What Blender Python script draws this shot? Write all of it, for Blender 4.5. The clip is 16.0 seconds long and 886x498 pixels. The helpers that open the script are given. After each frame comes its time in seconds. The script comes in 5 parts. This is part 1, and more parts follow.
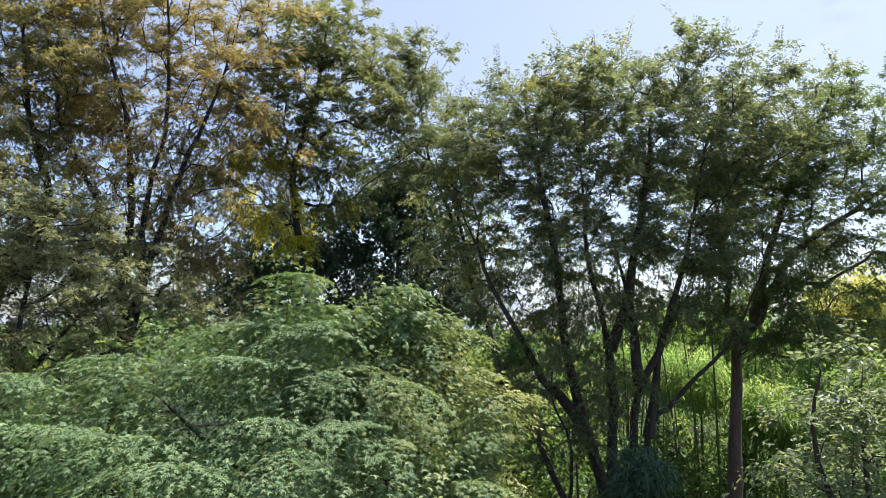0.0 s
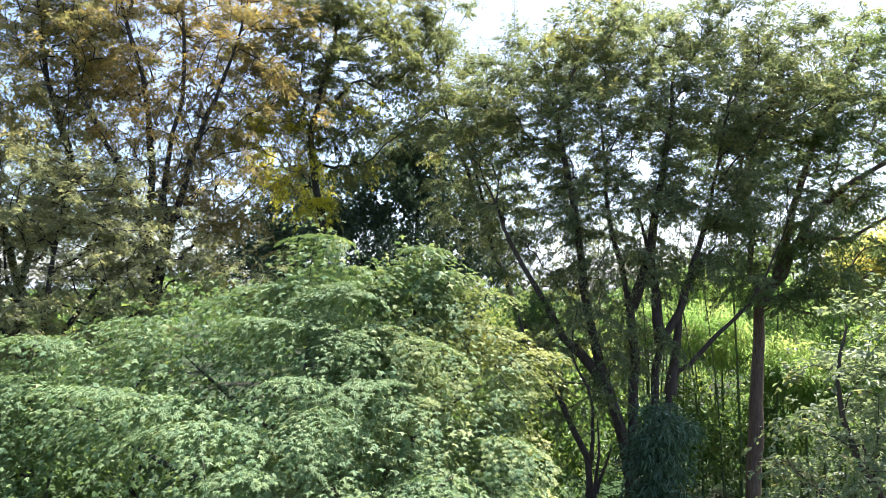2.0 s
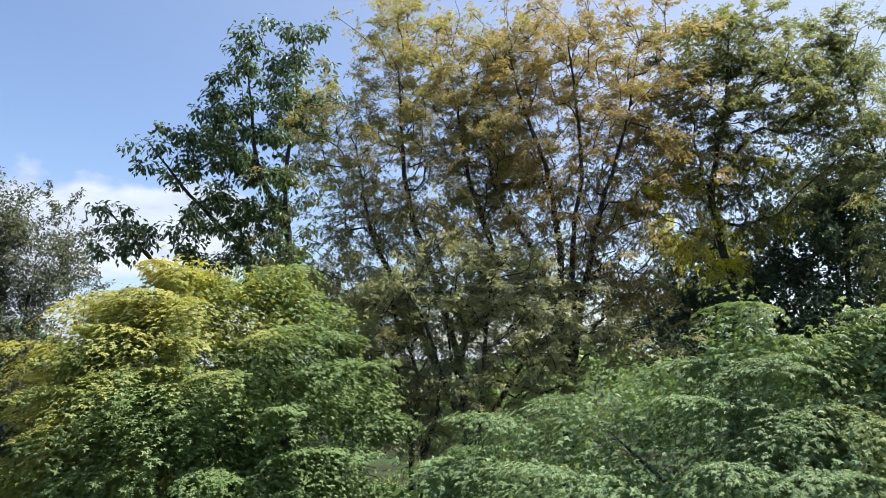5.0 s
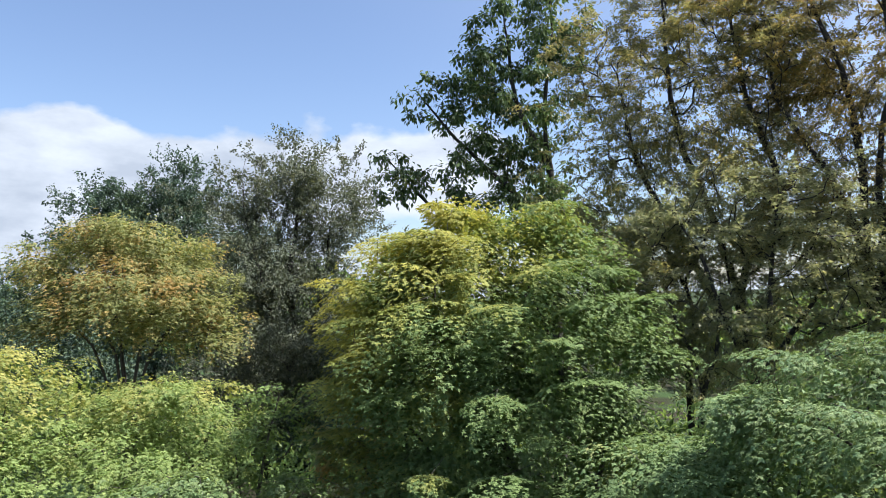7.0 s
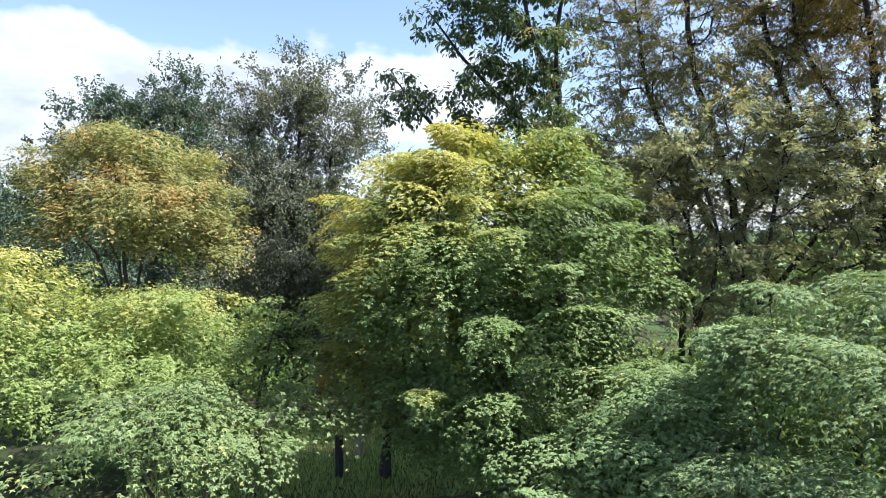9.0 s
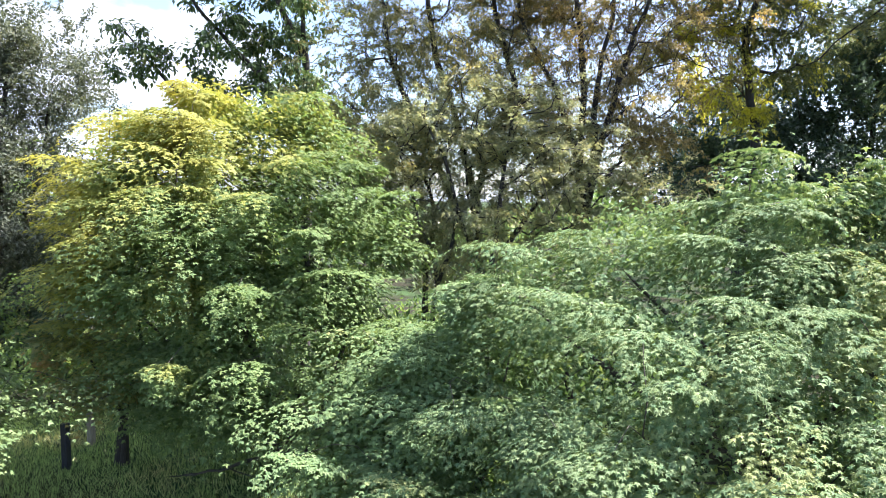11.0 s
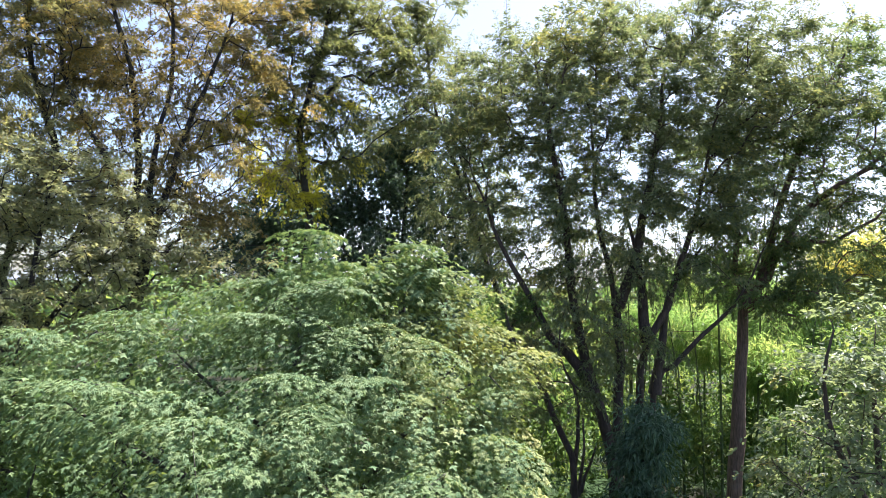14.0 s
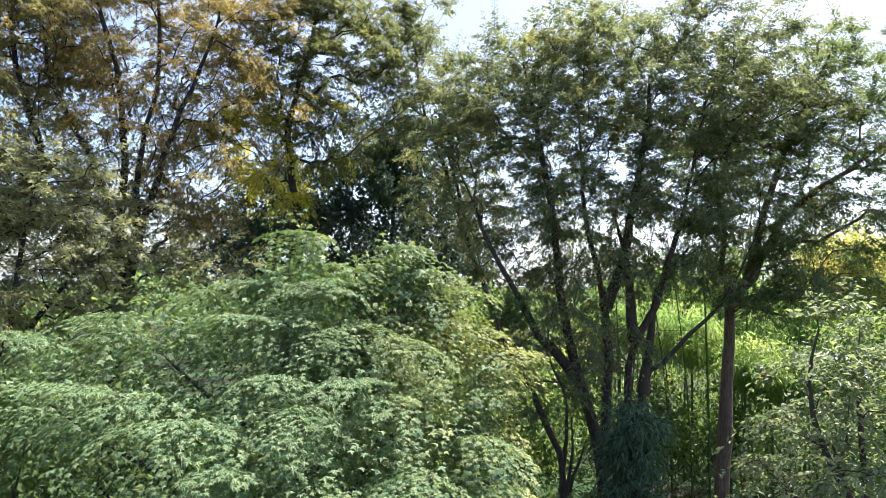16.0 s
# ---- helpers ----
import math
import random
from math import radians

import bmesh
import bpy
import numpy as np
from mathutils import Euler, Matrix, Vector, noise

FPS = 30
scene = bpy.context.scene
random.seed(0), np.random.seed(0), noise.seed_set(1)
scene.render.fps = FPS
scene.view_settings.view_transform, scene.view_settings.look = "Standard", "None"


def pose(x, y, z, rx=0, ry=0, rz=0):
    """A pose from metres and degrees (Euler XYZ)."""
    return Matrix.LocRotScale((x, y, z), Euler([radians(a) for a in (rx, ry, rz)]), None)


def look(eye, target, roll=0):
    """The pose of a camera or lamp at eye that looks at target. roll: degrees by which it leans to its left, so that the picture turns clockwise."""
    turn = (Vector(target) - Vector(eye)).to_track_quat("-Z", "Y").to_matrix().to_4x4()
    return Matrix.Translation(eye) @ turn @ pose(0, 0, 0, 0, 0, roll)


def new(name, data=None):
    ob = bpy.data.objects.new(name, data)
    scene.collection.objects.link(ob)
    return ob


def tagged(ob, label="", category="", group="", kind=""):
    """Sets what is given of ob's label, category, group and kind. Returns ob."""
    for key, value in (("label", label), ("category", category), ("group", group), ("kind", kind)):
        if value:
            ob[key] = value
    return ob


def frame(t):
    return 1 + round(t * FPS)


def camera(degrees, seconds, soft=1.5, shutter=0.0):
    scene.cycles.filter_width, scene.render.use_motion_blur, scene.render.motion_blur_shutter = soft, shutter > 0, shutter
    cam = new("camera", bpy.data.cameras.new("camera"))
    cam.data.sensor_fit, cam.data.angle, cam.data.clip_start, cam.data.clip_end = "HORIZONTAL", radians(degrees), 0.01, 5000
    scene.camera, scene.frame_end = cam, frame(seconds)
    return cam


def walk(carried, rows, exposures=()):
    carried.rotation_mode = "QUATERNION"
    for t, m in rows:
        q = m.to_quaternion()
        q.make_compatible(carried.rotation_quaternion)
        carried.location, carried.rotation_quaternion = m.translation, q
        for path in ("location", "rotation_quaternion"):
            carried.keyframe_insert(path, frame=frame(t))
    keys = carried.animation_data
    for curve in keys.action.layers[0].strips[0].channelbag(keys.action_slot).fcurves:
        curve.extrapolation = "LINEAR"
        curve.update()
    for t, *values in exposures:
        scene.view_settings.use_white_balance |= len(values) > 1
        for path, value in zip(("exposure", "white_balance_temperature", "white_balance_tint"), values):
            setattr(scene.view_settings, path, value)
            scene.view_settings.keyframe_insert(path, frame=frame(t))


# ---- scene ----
# ---------------------------------------------------------------- camera
EYE = 4.3
cam = camera(64.9, 16.0, soft=0.75)
# seconds, x, y, z from the eye, yaw, pitch, roll
PATH = [
    (0.0, 0.113, -0.012, -0.037, -1.77, 6.43, -0.68),
    (0.5, 0.106, -0.017, -0.064, -1.17, 3.39, -0.23),
    (1.0, 0.083, 0.015, -0.098, -0.79, 1.67, 0.12),
    (1.5, 0.075, 0.024, -0.076, -0.53, 1.62, -0.06),
    (2.0, 0.063, 0.008, -0.045, -0.29, 3.17, -0.05),
    (2.5, 0.047, 0.031, 0.004, 0.45, 5.70, -0.03),
    (3.0, -0.005, 0.036, 0.066, 3.11, 8.12, 0.17),
    (3.5, -0.064, 0.055, 0.077, 8.96, 9.44, 0.79),
    (4.0, -0.119, 0.038, 0.044, 16.80, 9.66, 1.44),
    (4.5, -0.135, 0.032, 0.061, 24.63, 9.17, 1.63),
    (5.0, -0.133, 0.029, 0.083, 31.71, 8.88, 1.71),
    (5.2, -0.132, 0.002, 0.086, 34.45, 8.78, 1.73),
    (7.3, -0.260, -0.107, 0.120, 54.28, 3.16, 1.58),
    (7.5, -0.270, -0.118, 0.117, 54.97, 2.61, 1.29),
    (8.0, -0.285, -0.146, 0.078, 55.79, 0.98, 0.33),
    (8.2, -0.295, -0.152, 0.083, 55.67, 0.09, -0.08),
    (10.3, -0.205, -0.236, -0.063, 42.78, -4.03, -1.01),
    (10.5, -0.197, -0.217, -0.058, 40.51, -4.06, -0.97),
    (11.0, -0.167, -0.154, -0.044, 32.52, -4.03, -0.98),
    (11.5, -0.177, -0.136, -0.050, 22.05, -3.20, -1.33),
    (12.0, -0.165, -0.117, -0.046, 12.66, -1.81, -1.90),
    (12.5, -0.133, -0.052, -0.025, 5.87, -0.23, -2.46),
    (13.0, -0.099, 0.023, -0.035, 1.55, 1.24, -2.53),
    (13.5, -0.076, 0.021, -0.035, -0.70, 2.23, -1.86),
    (14.0, -0.054, 0.033, -0.035, -1.76, 2.92, -0.87),
    (14.5, -0.049, 0.034, -0.025, -2.52, 3.31, -0.43),
    (15.0, -0.049, 0.050, -0.029, -3.04, 3.42, -0.44),
    (15.5, -0.048, 0.035, -0.026, -3.08, 3.20, -0.64),
    (16.0, -0.046, 0.034, -0.024, -2.66, 2.90, -0.71),
]
EXPOSURES = [(0.0, 1.2, 6080, 15), (1.0, 1.94, 6020, 16.5), (1.8, 1.94, 6020, 16.5), (3.5, 1.24, 6080, 15), (5.0, 1.18, 6150, 14), (8.0, 1.18, 6150, 14), (10.3, 2.14, 6030, 19), (12.5, 2.1, 6030, 19), (14.0, 1.78, 6040, 18), (16.0, 1.72, 6040, 18)]
walk(cam, [(t, pose(x, y, EYE + z, 90 + pitch, roll, yaw)) for t, x, y, z, yaw, pitch, roll in PATH], EXPOSURES)

# ---------------------------------------------------------------- sky and sun
SUN_RIGHT, SUN_UP = 46.0, 56.0
sky_world = bpy.data.worlds.new("sky")
scene.world = sky_world
a_, e_ = radians(SUN_RIGHT), radians(SUN_UP)
sky_world.use_nodes = True


def wire(tree, a, out, b, inp):
    tree.links.new(a.outputs[out], b.inputs[inp])


def node(tree, kind, **values):
    n = tree.nodes.new(kind)
    for key, value in values.items():
        if key in n.inputs:
            n.inputs[key].default_value = value
    return n


def ramp(tree, stops):
    n = tree.nodes.new("ShaderNodeValToRGB")
    while len(n.color_ramp.elements) < len(stops):
        n.color_ramp.elements.new(0.5)
    for el, (p, c) in zip(n.color_ramp.elements, stops):
        el.position = p
        el.color = (*c, 1) if len(c) == 3 else c
    return n


def maths(tree, op, a=None, b=None):
    n = tree.nodes.new("ShaderNodeMath")
    n.operation = op
    if a is not None:
        n.inputs[0].default_value = a
    if b is not None:
        n.inputs[1].default_value = b
    return n


CLOUDS = [((-0.98, 0.10, 0.17), 0.30), ((-0.99, -0.00, 0.12), 0.30), ((-0.93, 0.31, 0.20), 0.30), ((-0.97, 0.19, 0.13), 0.26), ((-0.82, 0.55, 0.18), 0.24), ((-0.77, 0.61, 0.19), 0.22), ((0.51, 0.78, 0.37), 0.30)]


def build_sky():
    nt = sky_world.node_tree
    nt.nodes.clear()
    out = nt.nodes.new("ShaderNodeOutputWorld")
    back = nt.nodes.new("ShaderNodeBackground")
    back.inputs["Strength"].default_value = 0.09
    sky = nt.nodes.new("ShaderNodeTexSky")
    sky.sky_type = "NISHITA"
    sky.sun_disc = False
    sky.sun_elevation = radians(SUN_UP)
    sky.sun_rotation = radians(SUN_RIGHT)
    sky.air_density, sky.dust_density, sky.ozone_density = 1.0, 1.4, 1.5
    co = nt.nodes.new("ShaderNodeTexCoord")
    # cumulus: banks low over the horizon, thin veils higher up
    stretch = node(nt, "ShaderNodeMapping", Scale=(1.0, 1.0, 1.7), Location=(0.35, 0.1, 0.2))
    puffs = node(nt, "ShaderNodeTexNoise", Scale=6.5, Detail=9.0, Roughness=0.5)
    split = nt.nodes.new("ShaderNodeSeparateXYZ")
    wire(nt, co, "Generated", stretch, "Vector")
    wire(nt, stretch, "Vector", puffs, "Vector")
    wire(nt, co, "Generated", split, "Vector")
    low = nt.nodes.new("ShaderNodeMapRange")
    for key, value in (("From Min", 0.02), ("From Max", 0.2), ("To Min", 0.16), ("To Max", -0.22)):
        low.inputs[key].default_value = value
    wire(nt, split, "Z", low, "Value")
    add = maths(nt, "ADD")
    wire(nt, puffs, "Fac", add, 0)
    wire(nt, low, "Result", add, 1)
    total = add
    # the larger heaps: direction, reach
    for way, reach in CLOUDS:
        off = nt.nodes.new("ShaderNodeVectorMath")
        off.operation = "SUBTRACT"
        off.inputs[1].default_value = Vector(way).normalized()
        wire(nt, co, "Generated", off, 0)
        flat = nt.nodes.new("ShaderNodeVectorMath")
        flat.operation = "MULTIPLY"
        flat.inputs[1].default_value = (1, 1, 1.9)
        wire(nt, off, "Vector", flat, 0)
        size = nt.nodes.new("ShaderNodeVectorMath")
        size.operation = "LENGTH"
        wire(nt, flat, "Vector", size, 0)
        heap = nt.nodes.new("ShaderNodeMapRange")
        for key, value in (("From Min", 0.0), ("From Max", reach * 0.86), ("To Min", 0.44), ("To Max", 0.0)):
            heap.inputs[key].default_value = value
        wire(nt, size, "Value", heap, "Value")
        more = maths(nt, "ADD")
        wire(nt, total, "Value", more, 0)
        wire(nt, heap, "Result", more, 1)
        total = more
    edge = ramp(nt, [(0.57, (0, 0, 0)), (0.68, (1, 1, 1))])
    wire(nt, total, "Value", edge, "Fac")
    # thin high cloud, thickest round the sun
    to_sun = nt.nodes.new("ShaderNodeVectorMath")
    to_sun.operation = "DOT_PRODUCT"
    to_sun.inputs[1].default_value = (math.sin(a_) * math.cos(e_), math.cos(a_) * math.cos(e_), math.sin(e_))
    wire(nt, co, "Generated", to_sun, 0)
    veil = nt.nodes.new("ShaderNodeMapRange")
    veil.interpolation_type = "SMOOTHSTEP"
    for key, value in (("From Min", 0.12), ("From Max", 0.85), ("To Min", 0.0), ("To Max", 0.78)):
        veil.inputs[key].default_value = value
    wire(nt, to_sun, "Value", veil, "Value")
    drift = node(nt, "ShaderNodeTexNoise", Scale=2.2, Detail=5.0, Roughness=0.55)
    wire(nt, stretch, "Vector", drift, "Vector")
    uneven = ramp(nt, [(0.3, (0.6, 0.6, 0.6)), (0.7, (1, 1, 1))])
    wire(nt, drift, "Fac", uneven, "Fac")
    thin = maths(nt, "MULTIPLY")
    wire(nt, veil, "Result", thin, 0)
    wire(nt, uneven, "Color", thin, 1)
    high = nt.nodes.new("ShaderNodeMix")
    high.data_type = "RGBA"
    # extra glow close round the sun, out of view, added to lift the shadows
    blaze = ramp(nt, [(0.45, (3.2, 3.6, 4.3)), (0.86, (3.4, 3.75, 4.3)), (0.94, (15.0, 15.2, 15.6)), (1.0, (62.0, 61.0, 59.0))])
    wire(nt, to_sun, "Value", blaze, "Fac")
    wire(nt, blaze, "Color", high, "B")
    wire(nt, thin, "Value", high, "Factor")
    wire(nt, sky, "Color", high, "A")
    # grey undersides in the heaps
    folds = node(nt, "ShaderNodeTexNoise", Scale=7.0, Detail=6.0, Roughness=0.55)
    shift = node(nt, "ShaderNodeMapping", Scale=(1.0, 1.0, 2.4), Location=(1.3, 0.4, 0.1))
    wire(nt, co, "Generated", shift, "Vector")
    wire(nt, shift, "Vector", folds, "Vector")
    grey = ramp(nt, [(0.36, (2.95, 3.35, 3.8)), (0.62, (4.4, 4.8, 5.15))])
    wire(nt, folds, "Fac", grey, "Fac")
    mix = nt.nodes.new("ShaderNodeMix")
    mix.data_type = "RGBA"
    wire(nt, grey, "Color", mix, "B")
    wire(nt, edge, "Color", mix, "Factor")
    wire(nt, high, "Result", mix, "A")
    wire(nt, mix, "Result", back, "Color")
    wire(nt, back, "Background", out, "Surface")


build_sky()
sun = new("sun", bpy.data.lights.new("sun", "SUN"))
sun.data.energy, sun.data.angle, sun.data.color = 5.0, radians(0.55), (1.0, 0.95, 0.86)
sun.matrix_world = look((30 * math.sin(a_) * math.cos(e_), 30 * math.cos(a_) * math.cos(e_), 30 * math.sin(e_)), (0, 0, 0))


# ---------------------------------------------------------------- materials
def fresh(name):
    m = bpy.data.materials.new(name)
    m.use_nodes = True
    nt = m.node_tree
    nt.nodes.clear()
    return m, nt, nt.nodes.new("ShaderNodeOutputMaterial")


def mixed(nt, a, b, fac):
    """A colour mix; a, b: colours or (node, output); fac: number or (node, output)."""
    n = nt.nodes.new("ShaderNodeMix")
    n.data_type = "RGBA"
    for key, v in (("A", a), ("B", b), ("Factor", fac)):
        if isinstance(v, (int, float)):
            n.inputs[key].default_value = v
        elif isinstance(v[0], (int, float)):
            n.inputs[key].default_value = (*v, 1)
        else:
            nt.links.new(v[0].outputs[v[1]], n.inputs[key])
    return n


def leaf_material(name, dark, light, turned, turn_low=0.5, turn_high=0.7, through_share=0.4, rough=0.42, patch=0.7, side=None):
    """Leaves: each its own tone, with patches that have turned; light comes through them."""
    m, nt, out = fresh(name)
    geo = nt.nodes.new("ShaderNodeNewGeometry")
    co = nt.nodes.new("ShaderNodeTexCoord")
    tone = mixed(nt, dark, light, (geo, "Random Per Island"))
    patches = node(nt, "ShaderNodeTexNoise", Scale=patch, Detail=3.0, Roughness=0.6)
    wire(nt, co, "Object", patches, "Vector")
    single = maths(nt, "MULTIPLY_ADD", b=0.16)
    single.inputs[2].default_value = -0.08
    wire(nt, geo, "Random Per Island", single, 0)
    total = maths(nt, "ADD")
    wire(nt, patches, "Fac", total, 0)
    wire(nt, single, "Value", total, 1)
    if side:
        # leaves turn first on one side of the crown; for L_MAPLE and L_LIME it's painted sunlight
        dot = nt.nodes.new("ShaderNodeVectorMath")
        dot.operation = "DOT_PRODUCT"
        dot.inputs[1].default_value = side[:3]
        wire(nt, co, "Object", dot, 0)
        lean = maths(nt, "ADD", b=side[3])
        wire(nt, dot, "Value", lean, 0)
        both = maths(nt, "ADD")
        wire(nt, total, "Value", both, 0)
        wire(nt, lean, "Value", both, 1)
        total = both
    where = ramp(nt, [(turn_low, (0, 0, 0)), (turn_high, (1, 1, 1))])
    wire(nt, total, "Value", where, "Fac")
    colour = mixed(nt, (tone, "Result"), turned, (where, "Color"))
    fine = node(nt, "ShaderNodeTexNoise", Scale=60.0, Detail=2.0)
    wire(nt, co, "Object", fine, "Vector")
    dapple = ramp(nt, [(0.3, (0.96, 0.92, 0.99)), (0.7, (1.32, 1.26, 1.35))])
    wire(nt, fine, "Fac", dapple, "Fac")
    body = nt.nodes.new("ShaderNodeMix")
    body.data_type, body.blend_type = "RGBA", "MULTIPLY"
    body.inputs["Factor"].default_value = 1
    wire(nt, colour, "Result", body, "A")
    wire(nt, dapple, "Color", body, "B")
    face = node(nt, "ShaderNodeBsdfPrincipled", Roughness=rough)
    face.inputs["Specular IOR Level"].default_value = 0.16
    wire(nt, body, "Result", face, "Base Color")
    glow = nt.nodes.new("ShaderNodeMix")
    glow.data_type, glow.blend_type = "RGBA", "MULTIPLY"
    glow.inputs["Factor"].default_value = 1
    glow.inputs["B"].default_value = (1.95, 1.95, 1.15, 1)
    wire(nt, body, "Result", glow, "A")
    lit = nt.nodes.new("ShaderNodeBsdfTranslucent")
    wire(nt, glow, "Result", lit, "Color")
    mix = nt.nodes.new("ShaderNodeMixShader")
    mix.inputs[0].default_value = through_share
    nt.links.new(face.outputs[0], mix.inputs[1])
    nt.links.new(lit.outputs[0], mix.inputs[2])
    nt.links.new(mix.outputs[0], out.inputs[0])
    return m


def bark_material(name, dark, light, lichen=(0.16, 0.17, 0.13)):
    m, nt, out = fresh(name)
    co = nt.nodes.new("ShaderNodeTexCoord")
    long = node(nt, "ShaderNodeMapping", Scale=(1.0, 1.0, 0.16))
    wire(nt, co, "Object", long, "Vector")
    grain = node(nt, "ShaderNodeTexNoise", Scale=34.0, Detail=6.0, Roughness=0.65)
    wire(nt, long, "Vector", grain, "Vector")
    blotch = node(nt, "ShaderNodeTexNoise", Scale=2.6, Detail=4.0)
    wire(nt, co, "Object", blotch, "Vector")
    g = ramp(nt, [(0.32, (0, 0, 0)), (0.7, (1, 1, 1))])
    wire(nt, grain, "Fac", g, "Fac")
    b = ramp(nt, [(0.55, (0, 0, 0)), (0.72, (0.7, 0.7, 0.7))])
    wire(nt, blotch, "Fac", b, "Fac")
    c = mixed(nt, (mixed(nt, dark, light, (g, "Color")), "Result"), lichen, (b, "Color"))
    face = node(nt, "ShaderNodeBsdfPrincipled", Roughness=0.85)
    wire(nt, c, "Result", face, "Base Color")
    bump = node(nt, "ShaderNodeBump", Strength=0.6, Distance=0.02)
    wire(nt, grain, "Fac", bump, "Height")
    wire(nt, bump, "Normal", face, "Normal")
    nt.links.new(face.outputs[0], out.inputs[0])
    return m


def ground_material(name, soil, litter, moss):
    m, nt, out = fresh(name)
    co = nt.nodes.new("ShaderNodeTexCoord")
    big = node(nt, "ShaderNodeTexNoise", Scale=0.25, Detail=5.0, Roughness=0.6)
    small = node(nt, "ShaderNodeTexNoise", Scale=22.0, Detail=6.0, Roughness=0.7)
    for n in (big, small):
        wire(nt, co, "Object", n, "Vector")
    s = ramp(nt, [(0.35, (0, 0, 0)), (0.65, (1, 1, 1))])
    wire(nt, small, "Fac", s, "Fac")
    b = ramp(nt, [(0.42, (0, 0, 0)), (0.58, (1, 1, 1))])
    wire(nt, big, "Fac", b, "Fac")
    c = mixed(nt, (mixed(nt, soil, litter, (s, "Color")), "Result"), moss, (b, "Color"))
    face = node(nt, "ShaderNodeBsdfPrincipled", Roughness=0.95)
    face.inputs["Specular IOR Level"].default_value = 0.08
    wire(nt, c, "Result", face, "Base Color")
    bump = node(nt, "ShaderNodeBump", Strength=0.8, Distance=0.05)
    wire(nt, small, "Fac", bump, "Height")
    wire(nt, bump, "Normal", face, "Normal")
    nt.links.new(face.outputs[0], out.inputs[0])
    return m


BARK_DARK = bark_material("dark_bark", (0.014, 0.011, 0.01), (0.05, 0.042, 0.036), (0.08, 0.08, 0.065))
BARK_BROWN = bark_material("brown_bark", (0.024, 0.017, 0.014), (0.1, 0.066, 0.052), (0.09, 0.07, 0.06))
BARK_RED = bark_material("reddish_brown_bark", (0.05, 0.03, 0.022), (0.2, 0.12, 0.09), (0.16, 0.12, 0.1))
BARK_GREY = bark_material("grey_bark", (0.03, 0.026, 0.02), (0.09, 0.075, 0.058), (0.09, 0.09, 0.07))
CULM = bark_material("bamboo_culm", (0.05, 0.075, 0.025), (0.1, 0.13, 0.045), (0.12, 0.12, 0.07))
SOIL = ground_material("woodland_floor", (0.018, 0.018, 0.012), (0.036, 0.034, 0.02), (0.04, 0.07, 0.026))

# side: lime towards +x, the sunlit right edge put into the leaf colour
L_MAPLE = leaf_material("maple_leaf_green", (0.092, 0.158, 0.07), (0.172, 0.23, 0.095), (0.29, 0.3, 0.1), 0.52, 0.8, 0.22, 0.6, side=(0.085, 0.0, 0.0, -0.06))
L_MAPLE_SOFT = leaf_material("maple_leaf_fresh", (0.098, 0.163, 0.066), (0.162, 0.23, 0.088), (0.27, 0.27, 0.1), 0.6, 0.8, 0.22, 0.6)
L_MAPLE_DEEP = leaf_material("maple_leaf_deep_green", (0.072, 0.12, 0.045), (0.125, 0.172, 0.062), (0.24, 0.24, 0.08), 0.58, 0.78, 0.22)
L_YELLOW = leaf_material("maple_leaf_yellowing", (0.084, 0.138, 0.05), (0.138, 0.195, 0.066), (0.27, 0.265, 0.056), 0.5, 0.78, 0.31, 0.6, side=(-0.06, -0.06, 0.085, -0.4))
L_GOLD = leaf_material("maple_leaf_golden", (0.1, 0.135, 0.05), (0.215, 0.22, 0.08), (0.34, 0.215, 0.078), 0.5, 0.74, 0.36, 0.5, 1.1)
# side: sunlit yellow top over shaded green bottom, put into the leaf colour
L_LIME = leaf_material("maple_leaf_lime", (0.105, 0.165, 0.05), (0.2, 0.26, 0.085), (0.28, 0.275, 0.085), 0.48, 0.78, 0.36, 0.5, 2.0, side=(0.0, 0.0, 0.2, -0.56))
L_GREY = leaf_material("olive_grey_leaf", (0.054, 0.068, 0.046), (0.106, 0.124, 0.08), (0.12, 0.125, 0.07), 0.58, 0.75, 0.22)
L_EVER = leaf_material("evergreen_leaf", (0.034, 0.06, 0.044), (0.072, 0.114, 0.07), (0.09, 0.12, 0.06), 0.55, 0.75, 0.15, 0.48)
L_CHEST = leaf_material("dark_glossy_leaf", (0.0362, 0.0667, 0.0277), (0.0824, 0.119, 0.0472), (0.14, 0.142, 0.0494), 0.6, 0.76, 0.3, 0.33)
L_AUTUMN = leaf_material("autumn_leaf", (0.132, 0.12, 0.062), (0.24, 0.195, 0.084), (0.34, 0.24, 0.06), 0.53, 0.75, 0.42)
L_OLIVE = leaf_material("olive_leaf", (0.13, 0.136, 0.072), (0.235, 0.22, 0.1), (0.33, 0.25, 0.07), 0.52, 0.74, 0.42)
L_THIN = leaf_material("thin_olive_leaf", (0.15, 0.17, 0.105), (0.26, 0.27, 0.16), (0.33, 0.29, 0.11), 0.56, 0.76, 0.46)
L_SLENDER = leaf_material("dark_olive_leaf", (0.07, 0.086, 0.044), (0.135, 0.145, 0.066), (0.42, 0.4, 0.05), 0.54, 0.68, 0.54, side=(-0.06, 0.0, -0.07, 0.575))
L_ZELK = leaf_material("zelkova_leaf", (0.078, 0.107, 0.062), (0.16, 0.18, 0.098), (0.24, 0.225, 0.08), 0.57, 0.74, 0.45, 0.3)
L_RIGHT = leaf_material("broad_leaf", (0.065, 0.1, 0.048), (0.13, 0.165, 0.074), (0.21, 0.21, 0.07), 0.58, 0.75, 0.46)
